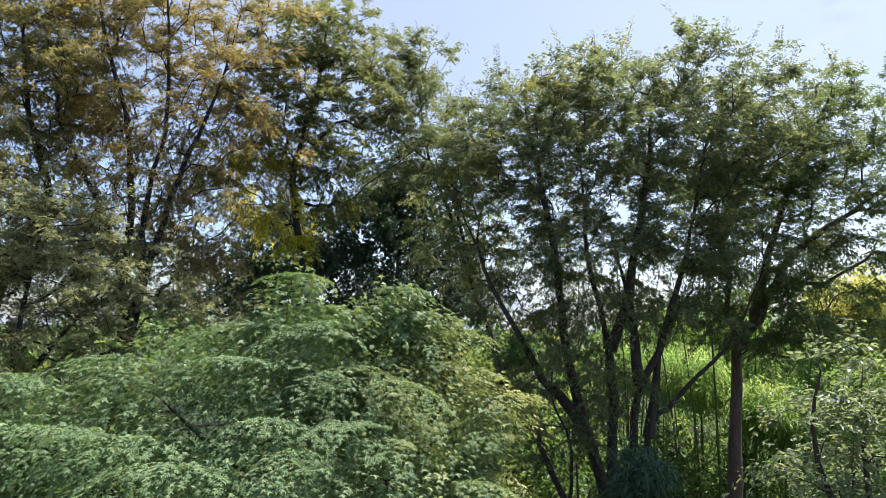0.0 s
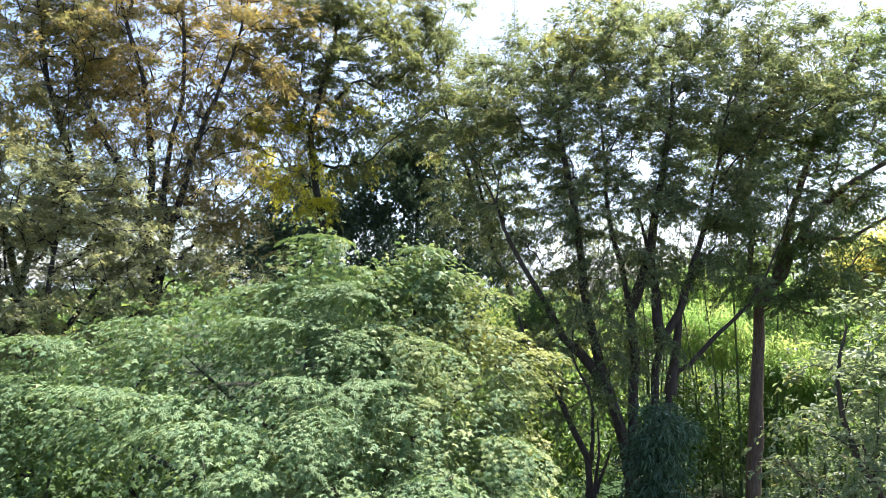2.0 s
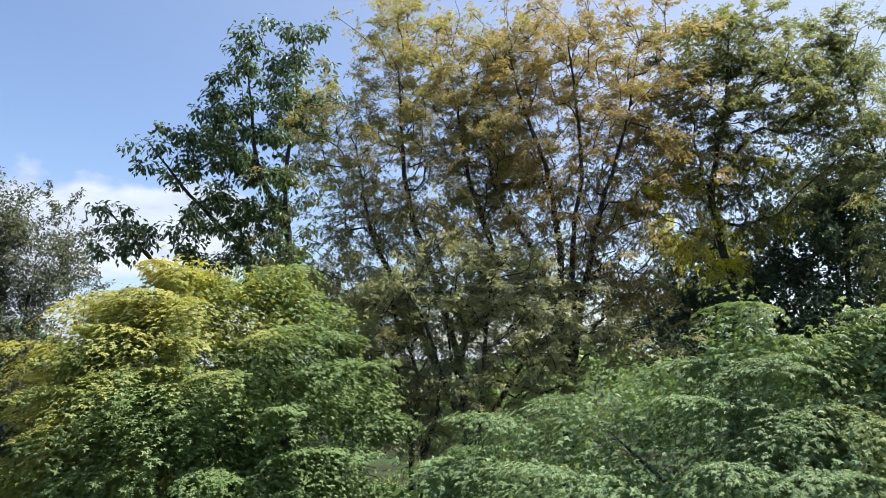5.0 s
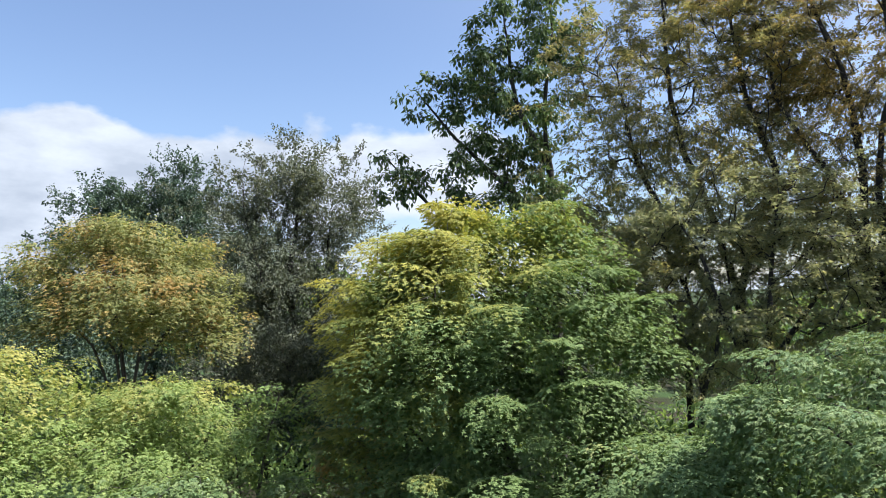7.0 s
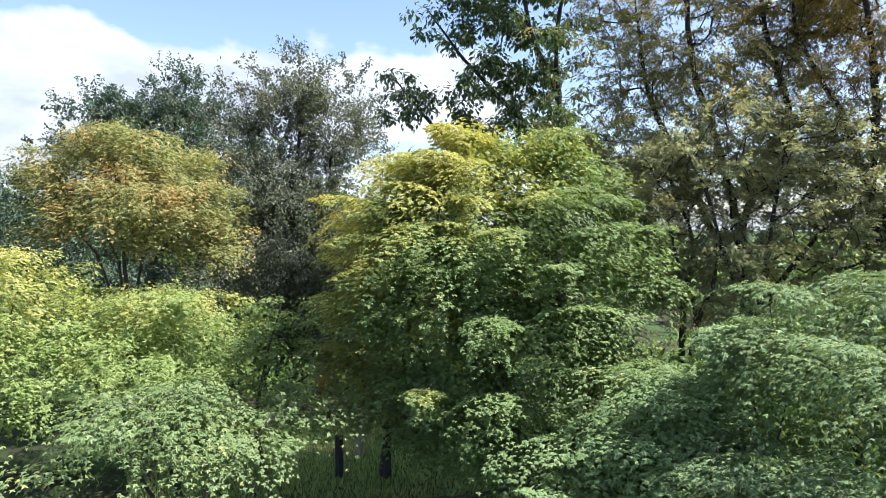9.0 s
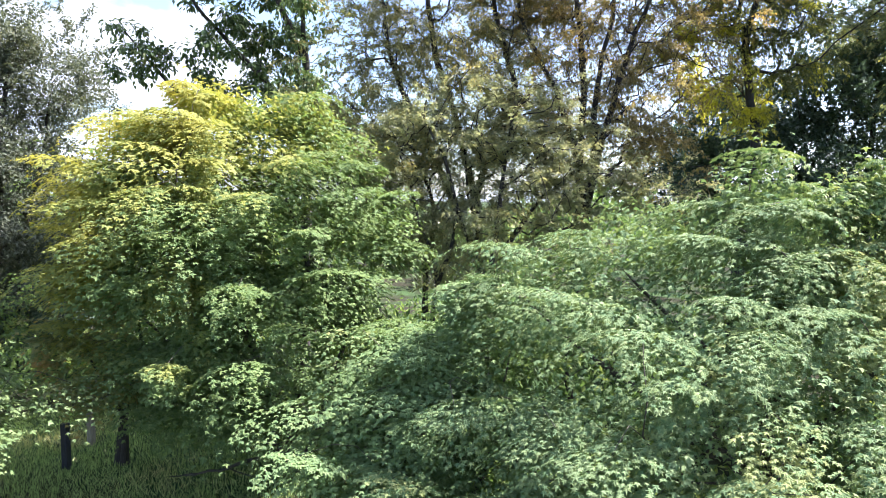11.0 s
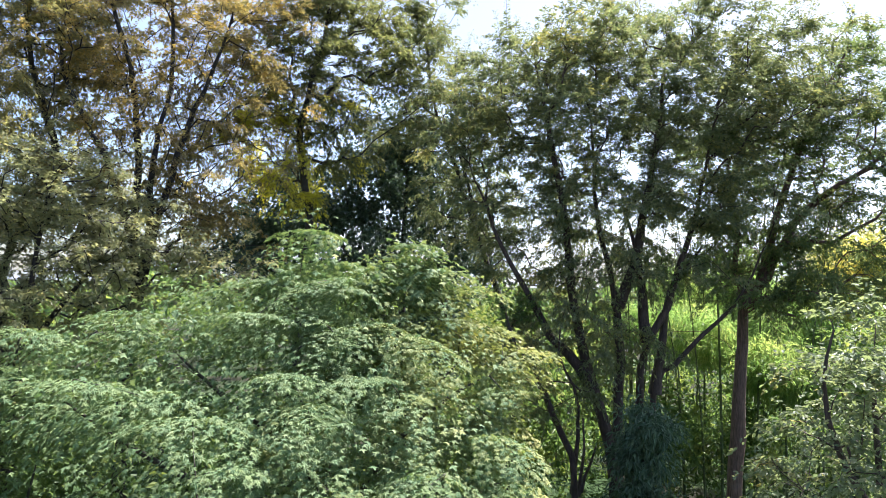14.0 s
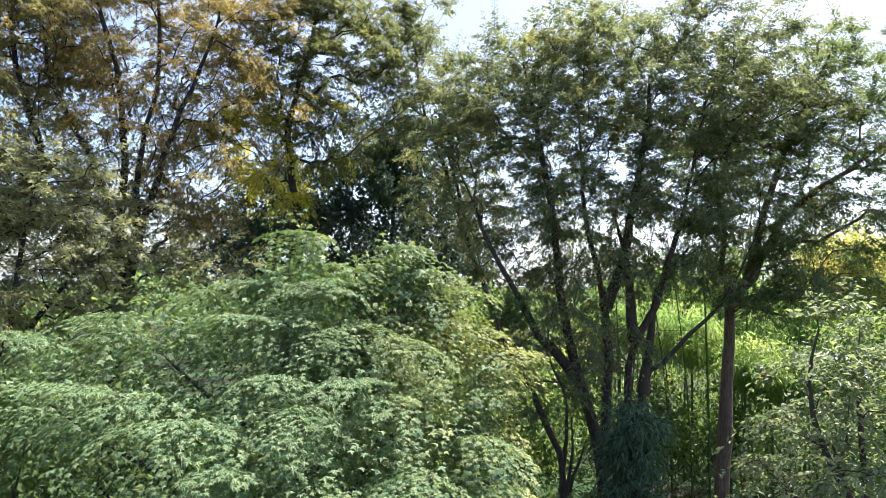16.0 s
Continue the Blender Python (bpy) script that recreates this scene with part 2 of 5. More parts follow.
L_NEAR = leaf_material("pale_broad_leaf", (0.09, 0.128, 0.075), (0.18, 0.215, 0.118), (0.31, 0.26, 0.1), 0.6, 0.76, 0.4)
L_BAMBOO = leaf_material("bamboo_leaf", (0.11, 0.19, 0.065), (0.18, 0.275, 0.105), (0.25, 0.295, 0.115), 0.5, 0.72, 0.55)
L_HEDGE = leaf_material("undergrowth_leaf", (0.0541, 0.101, 0.0345), (0.122, 0.183, 0.0603), (0.203, 0.243, 0.0689), 0.52, 0.72, 0.4)
L_SHRUB = leaf_material("shrub_leaf", (0.048, 0.09, 0.054), (0.105, 0.165, 0.098), (0.13, 0.19, 0.105), 0.6, 0.75, 0.2, 0.35)
L_SUNNY = leaf_material("sunlit_yellow_leaf", (0.19, 0.225, 0.075), (0.33, 0.335, 0.115), (0.42, 0.37, 0.12), 0.5, 0.7, 0.5)
L_GRASS = leaf_material("grass_blade", (0.19, 0.285, 0.1), (0.32, 0.41, 0.16), (0.4, 0.39, 0.19), 0.52, 0.7, 0.35, 0.5)


# ---------------------------------------------------------------- meshes
def mesh_of(name, verts, faces, smooth=False):
    """A mesh from arrays; faces: rows of equal length."""
    me = bpy.data.meshes.new(name)
    verts, faces = np.asarray(verts, np.float32), np.asarray(faces, np.int32)
    n, k = faces.shape
    me.vertices.add(len(verts))
    me.vertices.foreach_set("co", verts.ravel())
    me.loops.add(n * k)
    me.loops.foreach_set("vertex_index", faces.ravel())
    me.polygons.add(n)
    me.polygons.foreach_set("loop_start", np.arange(0, n * k, k, dtype=np.int32))
    me.polygons.foreach_set("use_smooth", np.full(n, smooth))
    me.update(calc_edges=True)
    return me


def put(name, me, material, parent=None, label=""):
    me.materials.append(material)
    ob = new(name, me)
    if parent:
        ob.parent = parent
    return tagged(ob, label)


def smoothstep(a, b, x):
    t = np.clip((x - a) / (b - a), 0, 1)
    return t * t * (3 - 2 * t)


def ground_height(x, y):
    """The lawn is level; the wood falls away beyond it to the right."""
    fall = -1.7 * smoothstep(-4.0, 3.0, x) * smoothstep(7.0, 13.0, y)
    return fall - 0.3 * smoothstep(14, 40, np.hypot(x, y)) + 0.05 * np.sin(x * 0.9 + 1) * np.cos(y * 0.7)


# leaves along +y, face up +z, one unit long: corners and triangles
def star_leaf(lobe, web=0.26):
    """A palmate leaf; lobe: angle and length of each finger; web: how far out the fingers part."""
    rim = []
    for i, (a, r) in enumerate(lobe):
        if i:
            mid = radians((lobe[i - 1][0] + a) / 2)
            rim.append((web * math.sin(mid), 0.26 + web * math.cos(mid), 0.03))
        rim.append((0.78 * r * math.sin(radians(a)), 0.26 + 0.74 * r * math.cos(radians(a)), -0.1 * r))
    pts = [(0, 0.1, 0.0)] + rim
    return np.array(pts), np.array([(0, i + 2, i + 1) for i in range(len(rim) - 1)])


def oval_leaf(w):
    pts = [(0, 0, 0), (w * 0.8, 0.3, 0.05), (w * 0.75, 0.66, 0.02), (0, 1, -0.12), (-w * 0.75, 0.66, 0.02), (-w * 0.8, 0.3, 0.05)]
    return np.array(pts), np.array([(0, 1, 2), (0, 2, 3), (0, 3, 4), (0, 4, 5)])


def kite_leaf(w):
    return np.array([(0, 0, 0), (w, 0.45, 0.07), (0, 1, -0.1), (-w, 0.45, 0.07)]), np.array([(0, 1, 2), (0, 2, 3)])


STAR = star_leaf([(-112, 0.5), (-58, 0.85), (0, 1.0), (58, 0.85), (112, 0.5)])
STAR_FAR = star_leaf([(-78, 0.85), (0, 1.0), (78, 0.85)], 0.34)
OVAL, KITE, SLIM, LANCE, BLADE = oval_leaf(0.27), kite_leaf(0.26), kite_leaf(0.19), kite_leaf(0.14), (np.array([(-0.05, 0, 0), (0.05, 0, 0), (0.0, 1.0, -0.1)]), np.array([(0, 1, 2)]))


def unit(v):
    return v / np.maximum(np.linalg.norm(v, axis=-1, keepdims=True), 1e-9)


def leaves(centres, along, normal, sizes, template):
    """Arrays of leaves at centres, each with its length along one way and its face to another."""
    y = unit(along)
    x = unit(np.cross(y, normal))
    z = np.cross(x, y)
    pts, tri = template
    v = centres[:, None] + sizes[:, None, None] * (pts[None, :, 0:1] * x[:, None] + pts[None, :, 1:2] * y[:, None] + pts[None, :, 2:3] * z[:, None])
    f = tri[None] + (np.arange(len(centres)) * len(pts))[:, None, None]
    return v.reshape(-1, 3), f.reshape(-1, 3)


def smooth_line(points, step):
    """A Catmull-Rom line through the points, in even steps."""
    p = np.array(points, float)
    q = np.vstack([2 * p[0] - p[1], p, 2 * p[-1] - p[-2]])
    out = []
    for i in range(1, len(q) - 2):
        n = max(2, int(np.linalg.norm(q[i + 1] - q[i]) / step))
        for t in np.arange(n) / n:
            out.append(0.5 * (2 * q[i] + (q[i + 1] - q[i - 1]) * t + (2 * q[i - 1] - 5 * q[i] + 4 * q[i + 1] - q[i + 2]) * t * t
                              + (3 * q[i] - q[i - 1] - 3 * q[i + 1] + q[i + 2]) * t ** 3))
    out.append(p[-1])
    return np.array(out)


def tube(points, radii, sides, rng, rough=0.0):
    p, r = np.asarray(points), np.asarray(radii)
    way = unit(np.gradient(p, axis=0))
    ref = np.array([0.31, 0.95, 0.05]) if abs(way[0][1]) < 0.8 else np.array([0.95, 0.1, 0.3])
    u = unit(np.cross(way, ref))
    w = np.cross(way, u)
    a = np.arange(sides) * (2 * math.pi / sides)
    rr = r[:, None] * (1 + rough * rng.standard_normal((len(p), sides)))
    v = p[:, None] + rr[..., None] * (np.cos(a)[None, :, None] * u[:, None] + np.sin(a)[None, :, None] * w[:, None])
    i = np.arange(len(p) - 1)[:, None] * sides
    j, k = np.arange(sides)[None], (np.arange(sides)[None] + 1) % sides
    f = np.stack([i + j, i + k, i + k + sides, i + j + sides], -1).reshape(-1, 4)
    return v.reshape(-1, 3), f


def joined(pieces):
    vs, fs, n = [], [], 0
    for v, f in pieces:
        vs.append(v)
        fs.append(f + n)
        n += len(v)
    return np.vstack(vs), np.vstack(fs)


def sample_lobes(lobes, count, rng, shell=2.4, apart=(0.0, 0.0), pads=(1, 0, 0)):
    """Places of twig ends in a crown made of rounded lobes, more of them towards the outside, none closer than apart (level, upright).
    pads: how many ends share one place, and their spread, level and upright."""
    lob = np.array(lobes)
    weight = (lob[:, 3] * lob[:, 4] * lob[:, 5]) ** 0.75
    tries = count * (7 if apart[0] else 1)
    pick = rng.choice(len(lob), tries, p=weight / weight.sum())
    few = len(lob) * 2
    pick[:few] = np.tile(np.arange(len(lob)), 2)  # no lobe stays empty
    way = unit(rng.standard_normal((tries, 3)))
    rad = rng.random(tries) ** (1 / shell) * (0.86 + 0.22 * rng.random(tries))
    p = lob[pick, :3] + way * rad[:, None] * lob[pick, 3:6]
    if not apart[0]:
        return p
    scale = np.array([1 / apart[0], 1 / apart[0], 1 / apart[1]])
    kept, n = np.zeros((count, 3)), 0
    for q in p * scale:
        if n == 0 or ((kept[:n] - q) ** 2).sum(1).min() > 1:
            kept[n] = q
            n += 1
            if n == count:
                break
    p = np.repeat(kept[:n] / scale, pads[0], axis=0)
    if pads[0] > 1:
        # the ends of one place form a plate that slopes or lifts outwards, wider than it is thick
        wide = np.repeat(rng.uniform(0.7, 1.35, n), pads[0])[:, None]
        off = rng.standard_normal(p.shape) * (pads[1], pads[1], pads[2]) * wide
        out = unit((p - lob[:, :3].mean(0)) * (1, 1, 0))
        off += out * (0.35 * (off * out).sum(1))[:, None]
        off[:, 2] -= np.repeat(rng.uniform(-0.22, 0.45, n), pads[0]) * (off * out).sum(1)
        p = p + off
    return p


def shelf_places(lobes, rng, rise, gap):
    """Places of leafy shelves, tier over tier round the outside of a crown made of lobes, and a looser ring further in."""
    lob = np.array(lobes, float)
    middle = lob[:, :2].mean(0)
    small = lob[:, 5] < 0.26
    spots = [lob[small, :3] + (0, 0, 0.1)]
    reach = np.arange(0.0, 6.0, 0.06)
    for k, z in enumerate(np.arange(lob[~small, 2].min() - 0.3, (lob[:, 2] + lob[:, 5]).max(), rise)):
        for inward, wide in ((0.22, gap), (0.85, gap * 1.5)):
            phi, end = rng.random() * 6.283, 0.0
            while end < 6.283:
                way = np.array([math.cos(phi + end), math.sin(phi + end)])
                p = np.column_stack([middle + reach[:, None] * way, np.full(len(reach), z)])
                inside = (((p[:, None] - lob[None, ~small, :3]) / lob[None, ~small, 3:6]) ** 2).sum(2).min(1) < 1
                if not inside.any():
                    end += 0.3
                    continue
                far = reach[inside].max()
                r = max(far - inward + rng.normal() * 0.2, 0.1)
                if far > inward:
                    spots.append([[*(middle + way * r), z + rng.uniform(-0.28, 0.28) * rise]])
                end += min(wide / max(far, 0.3), 2.1) * rng.uniform(0.8, 1.25)
    return np.vstack(spots)


def grow(stems, tips, rng, step, spare=0.25, lift=0.25):
    """Joins twig ends to the stems, each to the node from which the way up is shortest. Returns nodes, parents and chains."""
    room = 40000
    pos, par, plen, n = np.zeros((room, 3)), np.full(room, -1), np.zeros(room), 0
    chains = []
    for s in stems:
        line = smooth_line(s, step)
        line[1:-1] += rng.standard_normal((len(line) - 2, 3)) * 0.035 * step
        parent = -1
        if n:
            gap = np.linalg.norm(pos[:n] - line[0], axis=1)
            if gap.min() < 0.9:
                parent = int(gap.argmin())
        ids = []
        for q in line:
            pos[n], par[n] = q, parent
            plen[n] = plen[parent] + np.linalg.norm(q - pos[parent]) if parent >= 0 else 0
            parent = n
            ids.append(n)
            n += 1
        chains.append(ids)
    stem_nodes = n
    first = chains[0][0]
    far = np.array([np.linalg.norm(pos[:n] - q, axis=1).min() for q in tips])
    for q in tips[np.argsort(far)]:
        gap = pos[:n] - q
        d = np.linalg.norm(gap, axis=1)
        cost = d + spare * plen[:n] + 0.9 * np.maximum(gap[:, 2], 0)
        a = int(cost.argmin())
        if d[a] < 0.04:
            continue
        p0 = pos[a]
        w = p0 - pos[par[a]] if par[a] >= 0 else np.array([0, 0, 1.0])
        w = w / max(np.linalg.norm(w), 1e-6)
        c = p0 + d[a] * (0.3 * w + np.array([0, 0, lift]) + 0.12 * rng.standard_normal(3)) + 0.12 * (q - p0)
        m = max(2, int(d[a] / step))
        t = (np.arange(1, m + 1) / m)[:, None]
        line = (1 - t) ** 2 * p0 + 2 * t * (1 - t) * c + t * t * q
        line[:-1] += rng.standard_normal((m - 1, 3)) * 0.05 * step
        ids, parent = [a], a
        for r in line:
            pos[n], par[n] = r, parent
            plen[n] = plen[parent] + np.linalg.norm(r - pos[parent])
            parent = n
            ids.append(n)
            n += 1
        chains.append(ids)
    return pos[:n], par[:n], chains, stem_nodes


def foliage(tips, centre, rng, style, per, spread, size, thick=0.035):
    """Leaves round the twig ends. spray: flat drooping layers; mound: domed bonnets; frond: arching twigs; ball: loose tufts; droop: hanging whorls.
    Returns places, ways along, ways up and sizes."""
    n = len(tips) * per
    at = np.repeat(tips, per, axis=0)
    big = np.repeat(0.7 + 0.6 * rng.random(len(tips)), per) * spread
    out = np.repeat(unit((tips - centre) * (1, 1, 0.4)), per, axis=0)
    a = rng.random(n) * 2 * math.pi
    ring = np.stack([np.cos(a), np.sin(a), np.zeros(n)], 1)
    if style == "spray":
        arms = 9
        which = rng.integers(0, arms, n)
        of = np.repeat(np.arange(len(tips)), per)
        reach = rng.uniform(0.45, 1.15, (len(tips), arms))[of, which]
        rho = rng.random(n) ** 0.62 * reach
        a = np.repeat(rng.random(len(tips)) * 6.28, per) + which * (6.283 / arms) + 0.2 * rng.standard_normal(n)
        ring = np.stack([np.cos(a), np.sin(a), np.zeros(n)], 1)
        tilt = np.repeat(rng.standard_normal((len(tips), 2)) * 0.12, per, axis=0)
        off = ring * (rho * big)[:, None] + rng.standard_normal((n, 3)) * (0.03, 0.03, 0)
        off[:, 2] = -0.26 * big * rho ** 2 + (off[:, :2] * tilt).sum(1) + thick * rng.standard_normal(n) - 0.2 * (off[:, :2] * out[:, :2]).sum(1)
        along = ring * 0.7 + out * (0.5, 0.5, 0.2) + 0.4 * rng.standard_normal((n, 3)) * (1, 1, 0.4) - np.stack([0 * rho, 0 * rho, 0.2 + 0.6 * rho], 1)
        normal = np.array([0, 0, 1.0]) + 0.3 * out + 0.28 * rng.standard_normal((n, 3))
    elif style == "mound":
        # one bonnet for each end: leaves shingled over a low dome, ragged fingers hanging over its rim, shaded leaves beneath
        arms = 10
        of = np.repeat(np.arange(len(tips)), per)
        which = rng.integers(0, arms, n)
        reach = rng.uniform(0.5, 1.3, (len(tips), arms))[of, which]
        rho = np.sqrt(rng.random(n)) * reach
        a = np.repeat(rng.random(len(tips)) * 6.28, per) + (which + rng.uniform(-0.55, 0.55, n) * (1.25 - 0.6 * rho)) * (6.283 / arms)
        ring = np.stack([np.cos(a), np.sin(a), np.zeros(n)], 1)
        level = unit(out * (1, 1, 0))
        off = ring * (rho * big)[:, None]
        off += level * (0.3 * (off * level).sum(1))[:, None]
        slope = np.repeat(rng.uniform(-0.28, 0.2, len(tips)), per)
        under = rng.random(n) < 0.42
        steep = np.repeat(rng.uniform(0.14, 0.34, len(tips)), per) * (0.5 + rho)
        off = np.where(under[:, None], off * 0.74, off)
        off[:, 2] = -steep * big * rho ** 2 + slope * (off * level).sum(1) + thick * rng.standard_normal(n) - np.where(under, rng.uniform(0.1, 0.95, n) * big, 0)
        along = ring * (0.4 + 0.5 * rho)[:, None] + 0.55 * level + 0.24 * rng.standard_normal((n, 3)) * (1, 1, 0.5)
        along[:, 2] -= 0.12 + 0.75 * rho ** 2 + np.where(under, 0.5, 0)
        normal = np.array([0, 0, 1.0]) + ring * (2.2 * steep * rho)[:, None] + 0.2 * level + 0.11 * rng.standard_normal((n, 3)) + np.where(under[:, None], 0.7 * level, 0)
    elif style == "frond":
        # arching twigs with two rows of leaves that hang from them
        arms = 5
        ways = unit(rng.standard_normal((len(tips), arms, 3)) * (0.8, 0.8, 0.4) + 0.6 * unit(tips - centre)[:, None] + np.array([0, 0, 0.22]))
        of = np.repeat(np.arange(len(tips)), per)
        which = rng.integers(0, arms, n)
        way = ways[of, which]
        long = rng.uniform(0.6, 1.2, (len(tips), arms))[of, which] * big
        rho = rng.random(n) ** 0.8
        side = unit(np.cross(way, np.array([0, 0, 1.0]))) * np.where(rng.random(n) < 0.5, -1, 1)[:, None]
        off = way * (rho * long)[:, None] + 0.022 * rng.standard_normal((n, 3))
        off[:, 2] -= 0.34 * long * rho ** 2
        along = side * 0.62 + way * 0.5 + 0.26 * rng.standard_normal((n, 3))
        along[:, 2] -= 0.42
        normal = np.array([0, 0, 0.8]) + 0.45 * side + 0.34 * rng.standard_normal((n, 3))
    elif style == "droop":
        off = unit(rng.standard_normal((n, 3))) * (rng.random(n) ** 0.6 * big)[:, None] * (1, 1, 0.8)
        along = unit(off) * 0.7 + np.array([0, 0, -0.7]) + 0.4 * rng.standard_normal((n, 3))
        normal = unit(off) + np.array([0, 0, 0.9]) + 0.4 * rng.standard_normal((n, 3))
    else:
        arms = 5
        ways = unit(rng.standard_normal((len(tips), arms, 3)) * 0.8 + 0.55 * unit(tips - centre)[:, None] + np.array([0, 0, 0.3]))
        way = ways[np.repeat(np.arange(len(tips)), per), rng.integers(0, arms, n)]
        rho = rng.random(n) ** 0.7
        off = way * (rho * big)[:, None] + 0.075 * big[:, None] * rng.standard_normal((n, 3))
        along = way * 0.5 + 0.65 * rng.standard_normal((n, 3)) + np.array([0, 0, -0.3])
        normal = np.array([0, 0, 1.0]) + 0.6 * rng.standard_normal((n, 3)) + 0.25 * out
    return at + off, along, normal, size * (0.65 + 0.6 * rng.random(n))


def tree(name, label, category, seed, lobes, stems, radius, tips, bark, leaf, style, per, spread, size, template,
         step=0.3, apart=(0.0, 0.0), pads=(1, 0, 0), shell=2.4, twig=0.005, lift=0.25, group="", spare=0.25, thick=0.035, core=0, loose=None, spires=0, tiers=None):
    """A tree: stems that stand on the ground, limbs that reach the twig ends, and a crown of leaves."""
    rng = np.random.default_rng(seed)
    base = np.array(stems[0][0], float)
    base[2] = ground_height(base[0], base[1]) - 0.05
    rooted = []
    for s in stems:
        s = [np.array(q, float) for q in s]
        if s[0][2] < base[2] + 2.2 and np.hypot(*(s[0] - base)[:2]) < 1.5:
            foot = s[0].copy()
            foot[2] = ground_height(foot[0], foot[1]) - 0.05
            s = [foot] + [q for q in s if q[2] > foot[2] + 0.35]
        rooted.append(s)
    top = tagged(new(name), label, category, group)
    top.location = base
    ends = shelf_places(lobes, rng, *tiers) if tiers else sample_lobes(lobes, tips, rng, shell, apart, pads)
    pos, par, chains, stem_nodes = grow(rooted, ends, rng, step, spare, lift)
    # girth: a limb is as thick as all that it carries
    weight = np.zeros(len(pos))
    kids = np.zeros(len(pos), int)
    np.add.at(kids, par[par >= 0], 1)
    weight[kids == 0] = 1
    for i in range(len(pos) - 1, -1, -1):
        if par[i] >= 0:
            weight[par[i]] += weight[i]
    power = min(max(math.log(max(weight[chains[0][0]], 8)) / math.log(radius / twig), 1.5), 2.8)
    girth = twig * np.maximum(weight, 1) ** (1 / power)
    owner = {}
    trunk_label = "bark-covered trunk" if len(rooted) < 2 else "bark-covered stem"
    stem_count = sum(1 for c in chains if c[-1] < stem_nodes)
    local = pos - base
    for ci, ids in enumerate(chains[:stem_count]):
        k = np.arange(len(ids)) / len(ids)
        own = radius * (1.0 if ci == 0 else 0.72) * (1 - 0.97 * k) ** 1.0 + 0.006
        r = np.minimum(np.maximum(girth[ids], own * 0.85), own * 1.25)
        r[0] *= 1.25
        for i, g in zip(ids, r):
            girth[i] = g
            owner[i] = ci
        v, f = tube(local[ids], r, 10, rng, 0.05)
        put("trunk" if ci == 0 else "stem", mesh_of("trunk", v, f, True), bark, top)
    # limbs: each first branch with all that grows from it
    groups = {}
    for ids in chains[stem_count:]:
        a = ids[0]
        root = owner[a]
        key = root if a >= stem_nodes else ("limb", a, ids[1])
        for i in ids[1:]:
            owner[i] = key
        r = np.minimum(girth[ids], girth[a] * 0.9)
        r[0] = min(r[1] * 1.1, girth[a])
        groups.setdefault(key, []).append(tube(local[ids], r, 6 if r[0] > 0.03 else 4 if r[0] > 0.012 else 3, rng, 0.03))
    small = []
    for key, pieces in groups.items():
        if len(pieces) >= 6:
            v, f = joined(pieces)
            put("limb", mesh_of("limb", v, f, True), bark, top)
        else:
            small += pieces
    if small:
        v, f = joined(small)
        tagged(put("branchlet", mesh_of("branchlet", v, f, True), bark, top), kind="stuff")
    centre = np.array(lobes)[:, :3].mean(0) - (0, 0, 0.4)
    ends = np.vstack([ends, pos[stem_nodes:][rng.random(len(pos) - stem_nodes) < 0.12]]) if style not in ("spray", "mound") else ends
    spots = foliage(ends - base, centre - base, rng, style, per, spread, size, thick)
    if spires:
        # upright shoots that stand out of the top of the crown
        cell = np.round((ends[:, :2]) / spires).astype(int)
        best = {}
        for i in range(len(ends)):
            k = tuple(cell[i])
            if k not in best or ends[i, 2] > ends[best[k], 2]:
                best[k] = i
        high = ends[list(best.values())]
        high = high[high[:, 2] > np.median(ends[:, 2])]
        rods, sets = [], []
        for q in high:
            long = rng.uniform(0.25, 0.8)
            k = np.linspace(0, 1, 5)[:, None]
            lean = np.array([*(rng.standard_normal(2) * 0.2), 0.0])
            rod = q - base + k * (lean + (0, 0, 1.0)) * long + k ** 2 * lean * 0.5 * long
            rods.append(tube(rod, np.linspace(0.006, 0.002, 5), 3, rng))
            m = int(95 * long)
            u = rng.random(m)
            where = np.stack([np.interp(u, np.linspace(0, 1, 5), rod[:, c]) for c in range(3)], 1)
            g = rng.random(m) * 6.283
            flare = np.stack([np.cos(g), np.sin(g), 0.35 + 0 * g], 1)
            sets.append((where + flare * 0.03, flare, np.array([0, 0, 1.0]) + 0.5 * rng.standard_normal((m, 3)), size * (1.1 - 0.5 * u)))
        spots = tuple(np.concatenate([spots[j]] + [s[j] for s in sets]) for j in range(4))
        tagged(put("shoot", mesh_of("shoot", *joined(rods), True), bark, top), kind="stuff")
    if core:
        # the inside of the crown: shaded leaves, fewer and larger
        inner = np.array(lobes)
        inner[:, 3:6] *= 0.64
        heart = sample_lobes(inner, core, rng, 3.0)
        more = foliage(heart - base, centre - base, rng, "spray", 44, 0.5, size * 1.25, 0.12)
        v2, f2 = leaves(*more, STAR_FAR if style in ("spray", "mound") else KITE)
    keep = np.ones(len(spots[0]), bool)
    chosen = []
    if loose:
        # the leaves of one stretch, each a piece of its own
        (x0, x1), count = loose
        here = np.where((spots[0][:, 0] + base[0] > x0) & (spots[0][:, 0] + base[0] < x1))[0]
        chosen = here[np.argsort(spots[0][here, 1] - 0.3 * spots[0][here, 2])[:count]]
        keep[chosen] = False
    v, f = leaves(*(s[keep] for s in spots), template)
    if core:
        v, f = joined([(v, f), (v2, f2)])
    crown = tagged(put("crown", mesh_of("crown", v, f), leaf, top), kind="stuff")
    if loose:
        single = mesh_of("leaf", *template)
        single.materials.append(leaf)
        for i in chosen:
            y = Vector(spots[1][i]).normalized()
            x = y.cross(Vector(spots[2][i])).normalized()
            z = x.cross(y)
            ob = new("leaf", single)
            ob.parent = crown
